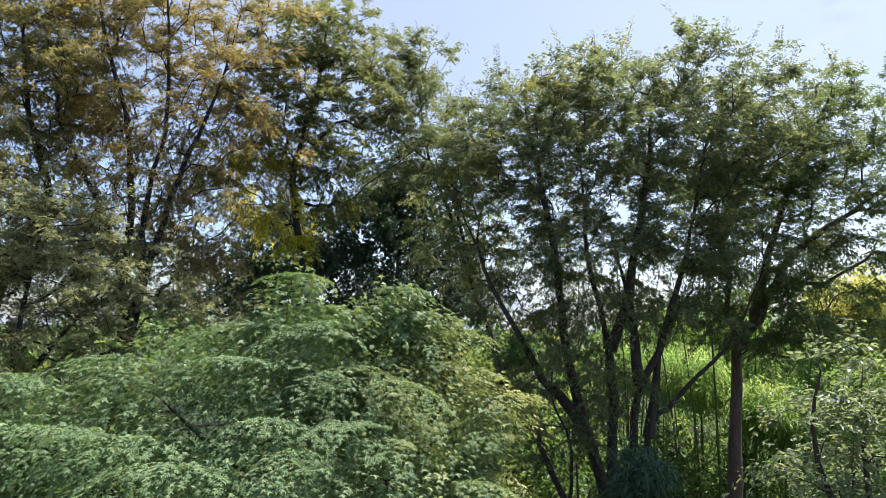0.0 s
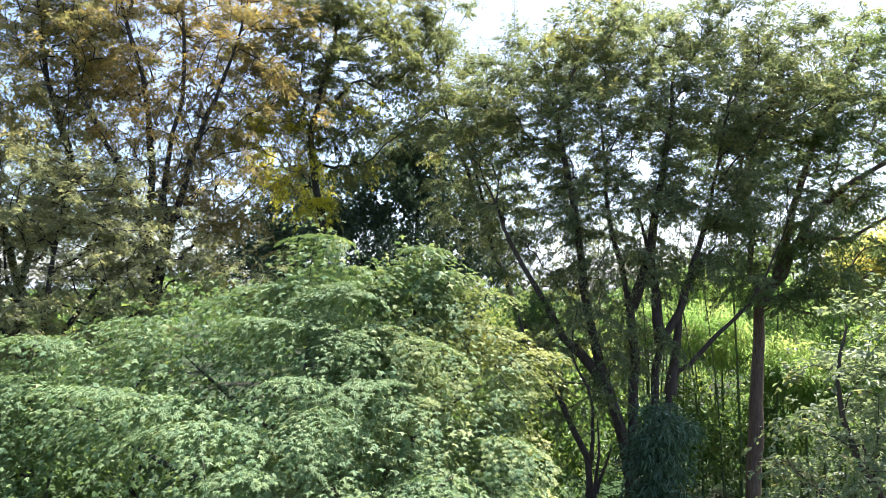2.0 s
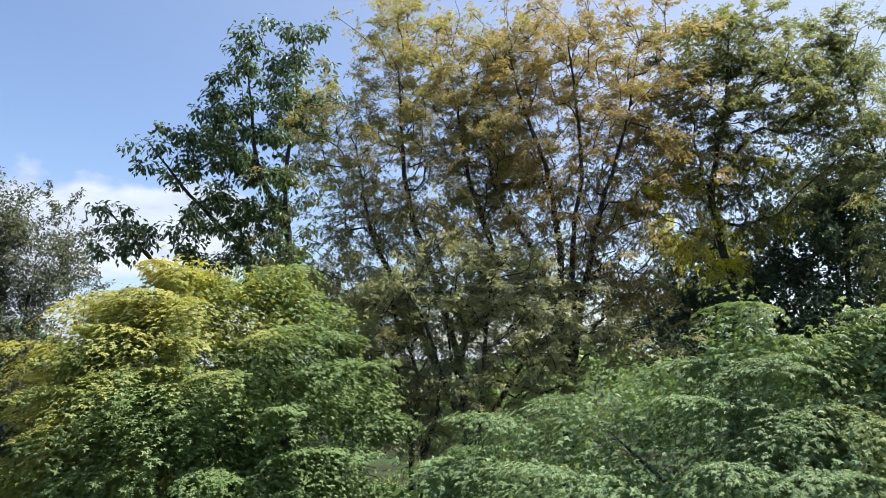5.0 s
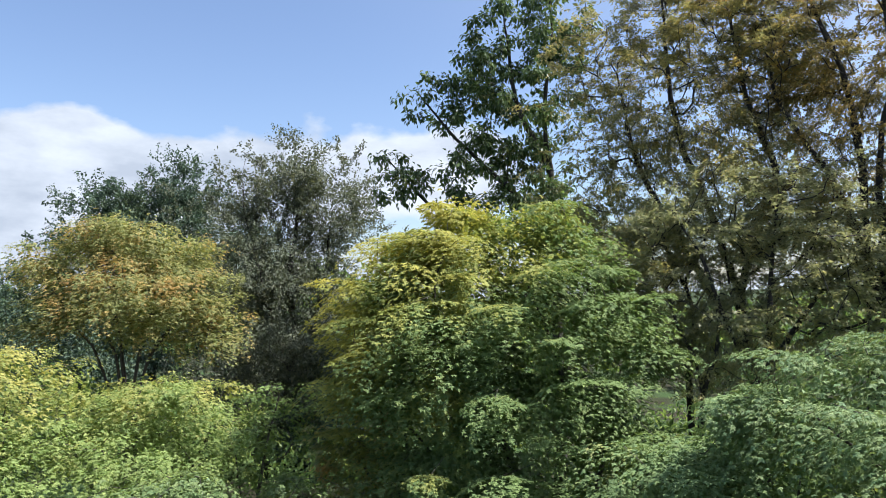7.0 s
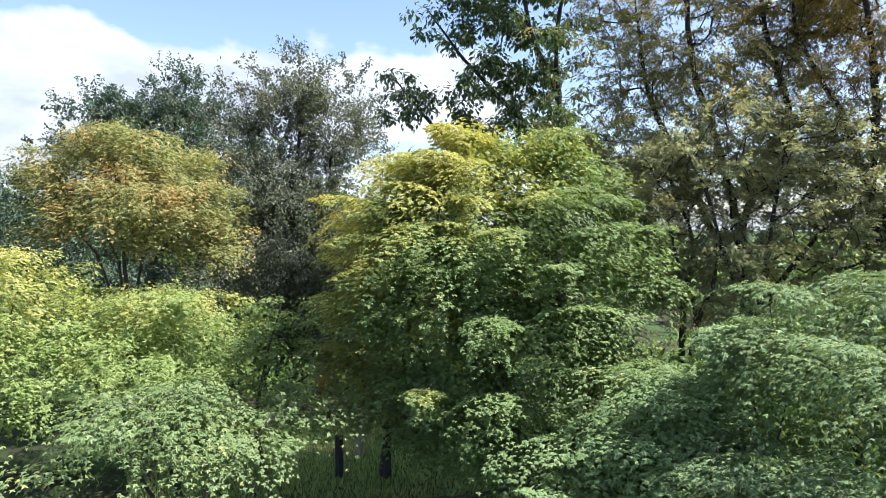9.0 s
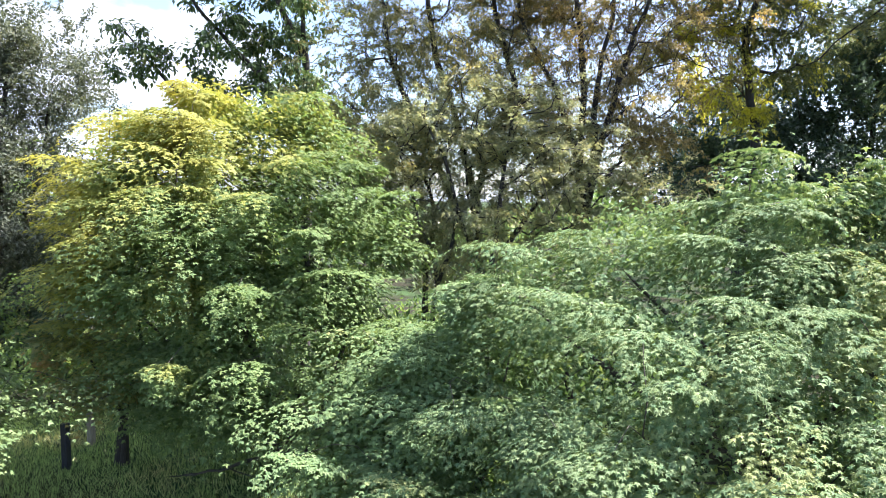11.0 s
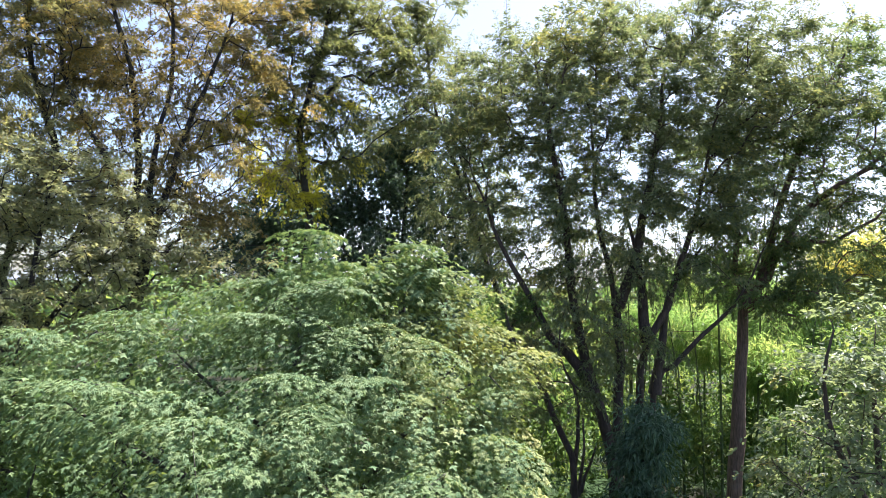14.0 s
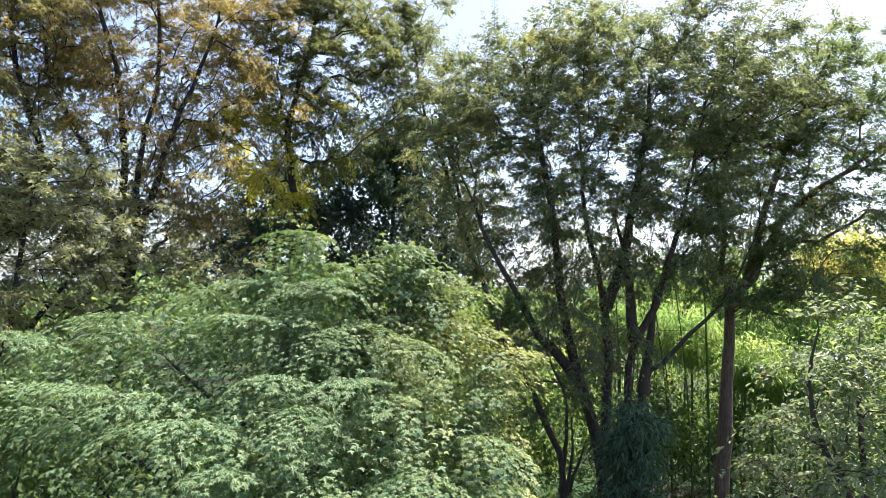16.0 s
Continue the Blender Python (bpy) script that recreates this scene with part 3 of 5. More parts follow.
            ob.matrix_local = Matrix.Translation(spots[0][i]) @ Matrix((x, y, z)).transposed().to_4x4() @ Matrix.Scale(float(spots[3][i]), 4)
    return top


# ---------------------------------------------------------------- ground
def build_ground():
    r = np.concatenate([[0.0], np.geomspace(0.8, 45, 70), np.geomspace(60, 2500, 14)])
    a = np.linspace(0, 2 * math.pi, 145)[:-1]
    v = [(0, 0, float(ground_height(np.array(0.0), np.array(0.0))))]
    x, y = r[1:, None] * np.cos(a), r[1:, None] * np.sin(a)
    z = ground_height(x, y)
    v = np.vstack([v, np.stack([x, y, z], -1).reshape(-1, 3)])
    n = len(a)
    tri = [(0, 1 + j, 1 + (j + 1) % n) for j in range(n)]
    for i in range(len(r) - 2):
        for j in range(n):
            p, q = 1 + i * n + j, 1 + i * n + (j + 1) % n
            tri += [(p, p + n, q + n), (p, q + n, q)]
    tagged(put("ground", mesh_of("ground", v, tri, True), SOIL), "shaded woodland floor of soil, leaf litter and moss", "ground", kind="structure")


build_ground()


def build_grass():
    rng = np.random.default_rng(5)
    n = 75000
    a, d = np.radians(rng.uniform(42, 78, n)), np.sqrt(rng.uniform(7.5 ** 2, 15.5 ** 2, n))
    x, y = -d * np.sin(a), d * np.cos(a)
    c = np.stack([x, y, ground_height(x, y) - 0.005], 1)
    along = rng.standard_normal((n, 3)) * (0.5, 0.5, 0.1) + (0, 0, 1)
    v, f = leaves(c, along, rng.standard_normal((n, 3)) * (1, 1, 0.2), rng.uniform(0.05, 0.12, n), BLADE)
    tagged(put("grass", mesh_of("grass", v, f), L_GRASS), "short green lawn grass under the maples", "grass", kind="stuff")


build_grass()

# ---------------------------------------------------------------- trees
# broad green maple in horizontal leafy layers beside the wood
tree("maple_tree", "broad green maple in horizontal leafy layers beside the wood", "maple tree", 1,
     [(-1.4, 8.7, 4.4, 1, 1.2, 0.5), (-0.5, 8.8, 4.3, 0.6, 1, 0.4), (-2.5, 8.1, 3.9, 1.5, 1.3, 0.5), (-0.8, 8.2, 3.5, 1.5, 1.5, 0.6), (0.6, 8.4, 3.4, 0.7, 1, 0.4), (-3.6, 7.3, 3.3, 1.1, 1.3, 0.6), (-2.5, 6.8, 3, 1.6, 1.2, 0.5), (-0.9, 7, 2.8, 1.6, 1.2, 0.5), (0.5, 7.4, 2.5, 0.7, 1, 0.7), (-1.9, 6.5, 2.1, 2.5, 1.2, 0.7)]
     + [(0.1, 7, 1.8, 1.1, 1, 0.7), (-2.6, 7.7, 3.4, 1.1, 1.2, 0.4), (-1.9, 7.6, 3.1, 1.1, 1.2, 0.4), (-3.2, 7.3, 3.1, 1, 1.1, 0.4), (-0.1, 7.6, 2.9, 0.8, 1, 0.4), (-1.4, 8.7, 4.8, 0.2, 0.4, 0.2), (-0.1, 8.8, 4.65, 0.4, 0.5, 0.2), (0.15, 8.7, 4.35, 0.3, 0.4, 0.2), (-0.45, 8.7, 4.4, 0.3, 0.4, 0.2), (0.3, 8.6, 4.1, 0.3, 0.4, 0.2), (0.7, 8.5, 3.7, 0.3, 0.4, 0.2), (1.1, 8.2, 3.4, 0.3, 0.4, 0.2)],
     [[(-1.16, 8.53, 0.39), (-1.2, 8.53, 1.6), (-1.11, 8.54, 2.41), (-1.28, 8.52, 3.03), (-1.38, 8.5, 3.44)],
      [(-1.11, 8.14, 0.82), (-1.3, 8.11, 2.12), (-2.16, 7.91, 2.93), (-2.68, 7.75, 3.45)],
      [(-1.08, 7.94, 0.9), (-0.64, 7.99, 2.02), (-0, 8.02, 2.78), (0.58, 8.01, 3.17)],
      [(-1.05, 7.74, 0.99), (-1.76, 7.61, 1.77), (-2.94, 7.22, 2.58), (-3.5, 6.96, 3.08)]],
     0.12, 240, BARK_GREY, L_MAPLE, "mound", 740, 0.5, 0.062, STAR, step=0.25, tiers=(0.58, 0.98), thick=0.012, core=240, loose=((-3.0, 2.0), 300))

# small fresh green maple between the larger maples
tree("maple_tree", "small fresh green maple between the larger maples", "maple tree", 2,
     [(-5.1, 7.4, 2.4, 1.1, 1.1, 0.7), (-5.6, 6.5, 1.7, 0.9, 1, 0.7), (-4.4, 6.8, 1.6, 1.3, 1.2, 0.8), (-4.7, 6.1, 1.1, 1.5, 1, 0.6), (-4, 7.8, 2.8, 0.8, 1, 0.6)],
     [[(-4.92, 7.13, -0.83), (-4.97, 7.1, 0.45), (-5.07, 7.03, 1.63), (-4.96, 7.1, 2.5)],
      [(-4.87, 7.05, -0.4), (-4.33, 7.37, 0.73), (-4.05, 7.52, 2.26)]],
     0.07, 90, BARK_GREY, L_MAPLE_SOFT, "mound", 760, 0.5, 0.064, STAR_FAR, step=0.25, tiers=(0.58, 0.98), thick=0.012, core=80)

# tall green maple with yellow tips on the lawn
tree("maple_tree", "tall green maple with yellow tips on the lawn", "maple tree", 3,
     [(-9.1, 7.2, 5.7, 0.8, 1, 0.5), (-8.4, 8, 5.5, 1.3, 1.3, 0.6), (-9.1, 6.9, 5.1, 1.1, 1.2, 0.6), (-9.5, 6.6, 5.2, 0.7, 1, 0.5), (-9.7, 6, 4.3, 0.8, 1, 0.5), (-9.3, 6.2, 4.2, 0.9, 1.1, 0.5), (-9.6, 5.7, 3.5, 0.8, 1, 0.6), (-10, 5.5, 2.9, 0.6, 0.9, 0.5), (-9.6, 6.3, 4.9, 0.9, 1, 0.5), (-8.2, 7.5, 4.7, 1.8, 1.5, 0.6), (-8.9, 6.4, 4, 1.6, 1.4, 0.6), (-7.3, 7.7, 3.8, 1.1, 1.2, 0.7), (-9.5, 5.8, 3.2, 1, 1.2, 0.6)]
     + [(-8, 6.9, 3, 1.8, 1.5, 0.7), (-6.8, 7.5, 2.7, 1, 1, 0.6), (-8.4, 6.2, 2, 1.7, 1.1, 0.7), (-7.5, 6.2, 1.2, 1.3, 1, 0.3), (-9.7, 5.6, 4, 0.5, 0.8, 0.4), (-9.1, 6.3, 5, 0.7, 1.1, 0.5), (-9.6, 5.6, 4.4, 0.6, 1, 0.5), (-9.4, 5.5, 3.5, 0.7, 1, 0.5), (-7.5, 8.2, 5, 1, 1.2, 0.6), (-6.8, 8.1, 3.9, 0.9, 1.2, 0.6), (-8, 7, 3.9, 1.3, 1.3, 0.7), (-8.2, 6.2, 3, 1.3, 1.2, 0.5), (-6.9, 7.4, 2.8, 1.1, 1.2, 0.5)],
     [[(-7.88, 7.69, -0.72), (-7.91, 7.66, 0.34), (-7.82, 7.75, 1.6), (-7.73, 7.83, 3.12), (-8.12, 7.44, 4.85)],
      [(-7.88, 7.69, -0.72), (-8.07, 7.5, 0.62), (-8.35, 7.19, 2.07), (-8.92, 6.51, 3.56)],
      [(-7.74, 7.55, -0.63), (-7.49, 7.78, 0.57), (-7.24, 8.01, 1.72), (-6.98, 8.23, 3.14)],
      [(-8.02, 7.83, -0.81), (-8.33, 7.51, 0.29), (-8.99, 6.75, 1.54), (-9.45, 6.11, 2.45)]],
     0.1, 460, BARK_GREY, L_YELLOW, "mound", 700, 0.48, 0.066, STAR_FAR, step=0.25, tiers=(0.56, 0.92), thick=0.016, core=560)

# golden orange maple with a fan of thin stems
tree("maple_tree", "golden orange maple with a fan of thin stems", "maple tree", 4,
     [(-15.9, 3.3, 6, 1, 1.1, 0.6), (-16.1, 2.5, 5.4, 1, 1.1, 0.6), (-15.6, 4.4, 5.6, 1.1, 1.1, 0.6), (-15.5, 3.5, 4.8, 2.2, 1.5, 0.7), (-14.9, 4.9, 4.4, 0.7, 0.9, 0.8), (-16.1, 2.2, 4.3, 0.8, 0.9, 0.5), (-14.6, 5.1, 3.7, 0.5, 0.5, 0.3)],
     [[(-15.88, 3.48, 0.06), (-15.88, 3.48, 1.99), (-15.89, 3.42, 3.32), (-15.93, 3.25, 4.89), (-15.93, 3.25, 5.85)],
      [(-15.88, 3.48, 1.27), (-15.93, 3.26, 3.45), (-16.03, 2.77, 4.65)],
      [(-15.88, 3.48, 1.27), (-15.83, 3.7, 3.44), (-15.72, 4.08, 4.66)],
      [(-15.68, 3.43, 1.31), (-15.56, 3.92, 3.56), (-15.26, 4.92, 4.41)],
      [(-15.88, 3.48, 1.27), (-15.98, 2.99, 3.33), (-16.1, 2.35, 4.41)]],
     0.09, 200, BARK_GREY, L_GOLD, "mound", 330, 0.42, 0.067, STAR_FAR, step=0.3, tiers=(0.4, 0.78), thick=0.06, core=90)

# lime yellow maple with sunlit leaves
tree("maple_tree", "lime yellow maple with sunlit leaves", "maple tree", 5,
     [(-12.3, 0.5, 3.6, 1.2, 1.4, 0.6), (-11.9, 0.6, 2.8, 1.1, 1.2, 0.7), (-11.5, 0.3, 2.1, 1.1, 1.2, 0.6), (-12.3, -0.4, 3.1, 1.1, 1.4, 0.9)],
     [[(-12.08, 0.45, -0.01), (-12.08, 0.48, 1.45), (-12.07, 0.58, 2.59), (-12.08, 0.51, 3.58)],
      [(-12.08, 0.45, 0.15), (-12.06, 0.8, 1.91), (-12.04, 1.02, 2.89)],
      [(-12.08, 0.45, 0.15), (-12.09, -0.03, 2.01), (-12.09, -0.36, 3.15)]],
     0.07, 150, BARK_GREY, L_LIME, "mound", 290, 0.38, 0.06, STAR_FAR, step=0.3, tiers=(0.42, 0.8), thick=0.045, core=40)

# low yellow green maple with a wide crown
tree("maple_tree", "low yellow green maple with a wide crown", "maple tree", 6,
     [(-12.9, 3, 3, 1.8, 1.3, 0.4), (-12.7, 2.2, 2.5, 1.4, 1.2, 0.5), (-12.3, 3.8, 2.5, 1, 1.2, 0.5), (-11.7, 2.7, 2.1, 1.6, 1.2, 0.5)],
     [[(-12.51, 2.93, -0.58), (-12.51, 2.93, 1.15), (-12.54, 2.84, 2.4), (-12.51, 2.92, 3.06)],
      [(-12.51, 2.93, -0), (-12.67, 2.24, 1.59), (-12.74, 1.82, 2.56)],
      [(-12.51, 2.93, -0), (-12.31, 3.63, 1.47), (-12.19, 3.99, 2.53)]],
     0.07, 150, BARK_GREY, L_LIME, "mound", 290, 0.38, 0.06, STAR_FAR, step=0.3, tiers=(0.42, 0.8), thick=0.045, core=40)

# slim yellow green maple beside a wide one
tree("maple_tree", "slim yellow green maple beside a wide one", "maple tree", 7,
     [(-11.7, 5, 2.8, 0.5, 0.8, 0.4), (-11.6, 4.7, 2.2, 0.8, 0.9, 0.5), (-11.4, 4.4, 1.6, 0.8, 0.9, 0.4)],
     [[(-11.6, 4.69, -0.38), (-11.66, 4.55, 0.89), (-11.6, 4.68, 1.96), (-11.51, 4.9, 2.84)],
      [(-11.51, 4.65, -0.05), (-11.66, 4.3, 1.13), (-11.69, 4.21, 1.91)]],
     0.05, 70, BARK_GREY, L_YELLOW, "mound", 180, 0.33, 0.068, STAR_FAR, step=0.3, apart=(0.55, 0.36), shell=2.5, thick=0.04)

# low spreading green maple with several dark stems
tree("maple_tree", "low spreading green maple with several dark stems", "maple tree", 8,
     [(-8.9, 2.2, 2, 1, 1, 0.4), (-9, 3.2, 1.8, 0.9, 1, 0.3), (-9.2, 4.2, 1.8, 0.7, 0.8, 0.3), (-8.6, 2.4, 1.6, 0.8, 0.8, 0.3), (-9, 1.4, 2, 0.9, 1, 0.5)],
     [[(-8.78, 2.51, -0.08), (-8.79, 2.47, 0.67), (-8.83, 2.32, 1.3), (-8.89, 2.12, 1.85)],
      [(-9.06, 2.6, -0.23), (-9.03, 2.7, 0.73), (-8.87, 3.14, 1.36), (-8.7, 3.56, 1.81)],
      [(-8.78, 2.51, 0.05), (-8.82, 2.37, 1.09), (-8.8, 2.43, 1.68)],
      [(-8.87, 2.19, 0.27), (-8.9, 2.1, 1.01), (-8.99, 1.71, 1.67)]],
     0.07, 100, BARK_DARK, L_MAPLE_DEEP, "mound", 420, 0.46, 0.066, STAR_FAR, step=0.25, tiers=(0.5, 0.86), thick=0.014, core=10)

# tall olive grey tree behind the maples
tree("broadleaf_tree", "tall olive grey tree behind the maples", "tree", 9,
     [(-20, 9.6, 8.2, 1.6, 1.6, 0.9), (-20.8, 7.9, 7.4, 0.9, 1.2, 0.9), (-19.7, 10.2, 7, 1.4, 1.8, 1.2), (-20.4, 8.8, 5.2, 2.3, 2.4, 1.6), (-19.1, 9.2, 3.2, 2.2, 2.4, 1.6), (-19.7, 8, 2, 2, 2, 1.4)],
     [[(-20.17, 9.29, -0.5), (-20.17, 9.28, 2.31), (-20.21, 9.2, 5.13), (-20.1, 9.43, 7.25), (-20.06, 9.51, 8.84)],
      [(-20.17, 9.28, 1.26), (-20.53, 8.49, 4.78), (-20.75, 7.93, 7.56)],
      [(-20.17, 9.28, 1.61), (-19.78, 10.06, 4.79), (-19.62, 10.37, 7.27)]],
     0.2, 230, BARK_DARK, L_GREY, "ball", 115, 0.62, 0.1, KITE, step=0.5, apart=(0.8, 0.62), pads=(4, 0.4, 0.28), core=240)

# dark round evergreen tree far behind the maples
tree("evergreen_tree", "dark round evergreen tree far behind the maples", "tree", 10,
     [(-26.7, 5.7, 7.8, 1.4, 1.5, 0.9), (-26.1, 7.7, 8.2, 1.4, 1.5, 0.9), (-26.4, 6.6, 6.6, 2.6, 2.4, 1.3), (-26.1, 3.1, 4.6, 1.1, 1.8, 1.3), (-23.8, 4.6, 2.8, 2.9, 2, 1.2), (-24.7, 8.8, 5, 1.5, 2, 1.9), (-25.2, 2.2, 3.2, 1.4, 1.6, 1.2), (-21.4, 10.1, 2, 1.9, 1.8, 1.5), (-20.8, 7.9, 0.8, 2.2, 1.5, 1.1), (-18, 9.1, 0.4, 1, 1.2, 1.2)],
     [[(-26.43, 6.63, -1.34), (-26.41, 6.72, 2.78), (-26.38, 6.81, 5.26), (-26.17, 7.56, 8.19)],
      [(-26.41, 6.72, 2.78), (-26.53, 6.24, 5.66), (-26.66, 5.68, 7.88)]],
     0.25, 250, BARK_DARK, L_EVER, "ball", 115, 0.62, 0.12, KITE, step=0.6, apart=(0.8, 0.62), pads=(4, 0.36, 0.3), shell=3.5, core=360)

# tall dark green tree with drooping glossy leaves
tree("chestnut_tree", "tall dark green tree with drooping glossy leaves", "tree", 11,
     [(-12.7, 13, 12.6, 0.8, 1, 0.9), (-13.3, 12.3, 11.6, 0.7, 1, 1.1), (-12.4, 13.2, 11, 0.8, 1.1, 1.1), (-13.9, 11.7, 10.2, 1.1, 1.2, 1), (-13, 12.6, 9.5, 1.4, 1.4, 1.4), (-14.9, 10.4, 9.8, 0.3, 0.5, 0.5), (-14.4, 11, 9.2, 0.6, 0.7, 0.6), (-15.3, 9.7, 7.9, 0.4, 0.5, 0.6), (-15, 10.2, 7.4, 0.7, 0.7, 0.5), (-14.4, 11, 7.6, 0.8, 0.8, 0.7), (-13.4, 12.1, 8, 1.3, 1.2, 0.9), (-13.1, 12.6, 6.8, 2, 1.4, 1)],
     [[(-12.69, 12.93, -0.38), (-12.67, 12.95, 2.77), (-12.64, 12.97, 6.68), (-12.74, 12.88, 8.89), (-12.52, 13.09, 11.2), (-12.6, 13.02, 13.1)],
      [(-12.66, 12.95, 6.1), (-13.44, 12.15, 7.25), (-14.28, 11.16, 8.57), (-14.87, 10.37, 9.87)],
      [(-12.68, 12.94, 5.53), (-13.69, 11.86, 6.11), (-14.68, 10.63, 6.79), (-15.33, 9.68, 8.11)],
      [(-12.74, 12.88, 7.85), (-13.22, 12.39, 9.46), (-13.39, 12.21, 12.05)]],
     0.15, 150, BARK_DARK, L_CHEST, "droop", 46, 0.3, 0.15, KITE, step=0.4, apart=(0.5, 0.5), pads=(2, 0.18, 0.18))

# tall olive tree turning yellow in autumn
tree("broadleaf_tree", "tall olive tree turning yellow in autumn", "tree", 12,
     [(-8.3, 12, 11.4, 1, 1.1, 0.9), (-7.3, 12.3, 10.3, 1.3, 1.3, 1.1), (-9.1, 11.4, 9, 1.1, 1.2, 1), (-7.8, 11.7, 8.6, 1.4, 1.4, 1.2), (-6.7, 12.4, 8.7, 1.2, 1.3, 1.1), (-8.5, 11.2, 7.1, 1.4, 1.3, 1.1), (-7.2, 11.7, 6.9, 1.3, 1.3, 1), (-9, 10.9, 5.9, 1.2, 1.1, 0.9)],
     [[(-6.99, 12.01, 1.55), (-6.99, 12, 2.9), (-7.09, 11.94, 4.3), (-6.71, 12.16, 5.84), (-6.48, 12.28, 6.51), (-6.84, 12.09, 7.93), (-7.08, 11.95, 10.12)],
      [(-7.15, 12.14, 4.08), (-7.59, 11.88, 5.89), (-8.03, 11.59, 7.78), (-8.13, 11.52, 10.48)],
      [(-7.09, 12.18, 2.99), (-7.89, 11.68, 5), (-8.6, 11.18, 6.84), (-8.86, 10.98, 8.74)]],
     0.11, 390, BARK_DARK, L_OLIVE, "frond", 130, 0.44, 0.07, SLIM, step=0.35, apart=(0.6, 0.46), pads=(4, 0.36, 0.3), twig=0.007)

# tall brown and yellow autumn tree with dark forked stems
tree("broadleaf_tree", "tall brown and yellow autumn tree with dark forked stems", "tree", 13,
     [(-6.3, 13.1, 10.9, 0.9, 1, 0.8), (-5.1, 13.6, 11.2, 1, 1, 0.7), (-6.1, 12.7, 9.6, 1.3, 1.3, 1.1), (-5.1, 13.1, 9.7, 1.4, 1.4, 1.1), (-4, 13.5, 9.7, 1.2, 1.4, 1.2), (-5.8, 12.8, 7.9, 1.3, 1.4, 1), (-4.6, 13.3, 8.2, 1.4, 1.4, 1.1), (-3.7, 13.6, 8.6, 0.9, 1.1, 1), (-5.5, 12.5, 6.3, 1.2, 1.2, 0.8), (-3.6, 13.6, 7.2, 0.8, 1, 0.8), (-4.1, 13.4, 5.5, 0.9, 1, 0.7), (-4.3, 13.4, 6.7, 1.1, 1.2, 1), (-3.8, 13.5, 10.4, 0.7, 0.9, 0.6), (-4.6, 13.3, 10.6, 0.7, 1, 0.6), (-4.4, 13.3, 9.3, 0.7, 1, 0.6), (-4.6, 13.3, 8.2, 0.5, 0.8, 0.5)],
     [[(-5.26, 12.52, 1.6), (-5.18, 12.55, 3.41), (-5.16, 12.56, 5.26), (-5.19, 12.55, 6.85), (-5.33, 12.49, 8.11), (-5.64, 12.36, 9.18), (-5.89, 12.24, 10.53)],
      [(-5.22, 12.64, 2.99), (-4.99, 12.73, 4.66), (-4.69, 12.84, 6.06), (-4.45, 12.93, 7.04), (-4.02, 13.06, 8.24), (-3.67, 13.16, 9.58)],
      [(-5.14, 12.46, 3.63), (-4.93, 12.54, 5.08), (-4.9, 12.55, 6.37), (-4.63, 12.65, 8.14), (-4.75, 12.61, 10.48)],
      [(-5.12, 12.47, 4.88), (-5.62, 12.26, 6.42), (-6.16, 12, 7.57), (-6.32, 11.91, 8.62)]],
     0.11, 440, BARK_DARK, L_AUTUMN, "frond", 130, 0.44, 0.07, SLIM, step=0.35, apart=(0.6, 0.46), pads=(4, 0.36, 0.3), twig=0.007)

# thin leaning tree with sparse small leaves
tree("broadleaf_tree", "thin leaning tree with sparse small leaves", "tree", 14,
     [(-7.5, 10.7, 5.2, 1.3, 1.1, 0.8), (-6.3, 11.3, 5, 1.2, 1.1, 0.8), (-5.2, 11.8, 4.8, 1, 1, 0.7), (-7.4, 10.2, 4.1, 1.1, 1, 0.7), (-6.1, 11, 3.9, 1.1, 1, 0.6), (-4.2, 12.2, 4.5, 0.7, 0.8, 0.5), (-8.1, 10.1, 4.8, 1, 0.9, 0.7), (-6.6, 10.4, 3.4, 1.1, 0.8, 0.5), (-5.8, 12, 5.5, 1, 0.9, 0.6), (-5.1, 11.4, 3.8, 0.7, 0.8, 0.5)],
     [[(-7.34, 10.6, 1.22), (-7.37, 10.59, 2.85), (-7.25, 10.67, 4.03), (-7.56, 10.45, 5.16), (-7.72, 10.34, 6)],
      [(-7.3, 10.51, 2.76), (-7.49, 10.38, 3.85), (-8, 10, 4.36)],
      [(-6.28, 11.03, 1.24), (-6.36, 10.98, 2.94), (-6.62, 10.83, 4.31), (-6.68, 10.79, 5.12)],
      [(-6.32, 11.01, 2.74), (-5.75, 11.31, 3.89), (-5.17, 11.58, 4.76)]],
     0.065, 170, BARK_DARK, L_THIN, "frond", 110, 0.44, 0.07, SLIM, step=0.3, apart=(0.46, 0.36), pads=(4, 0.3, 0.22), twig=0.007)

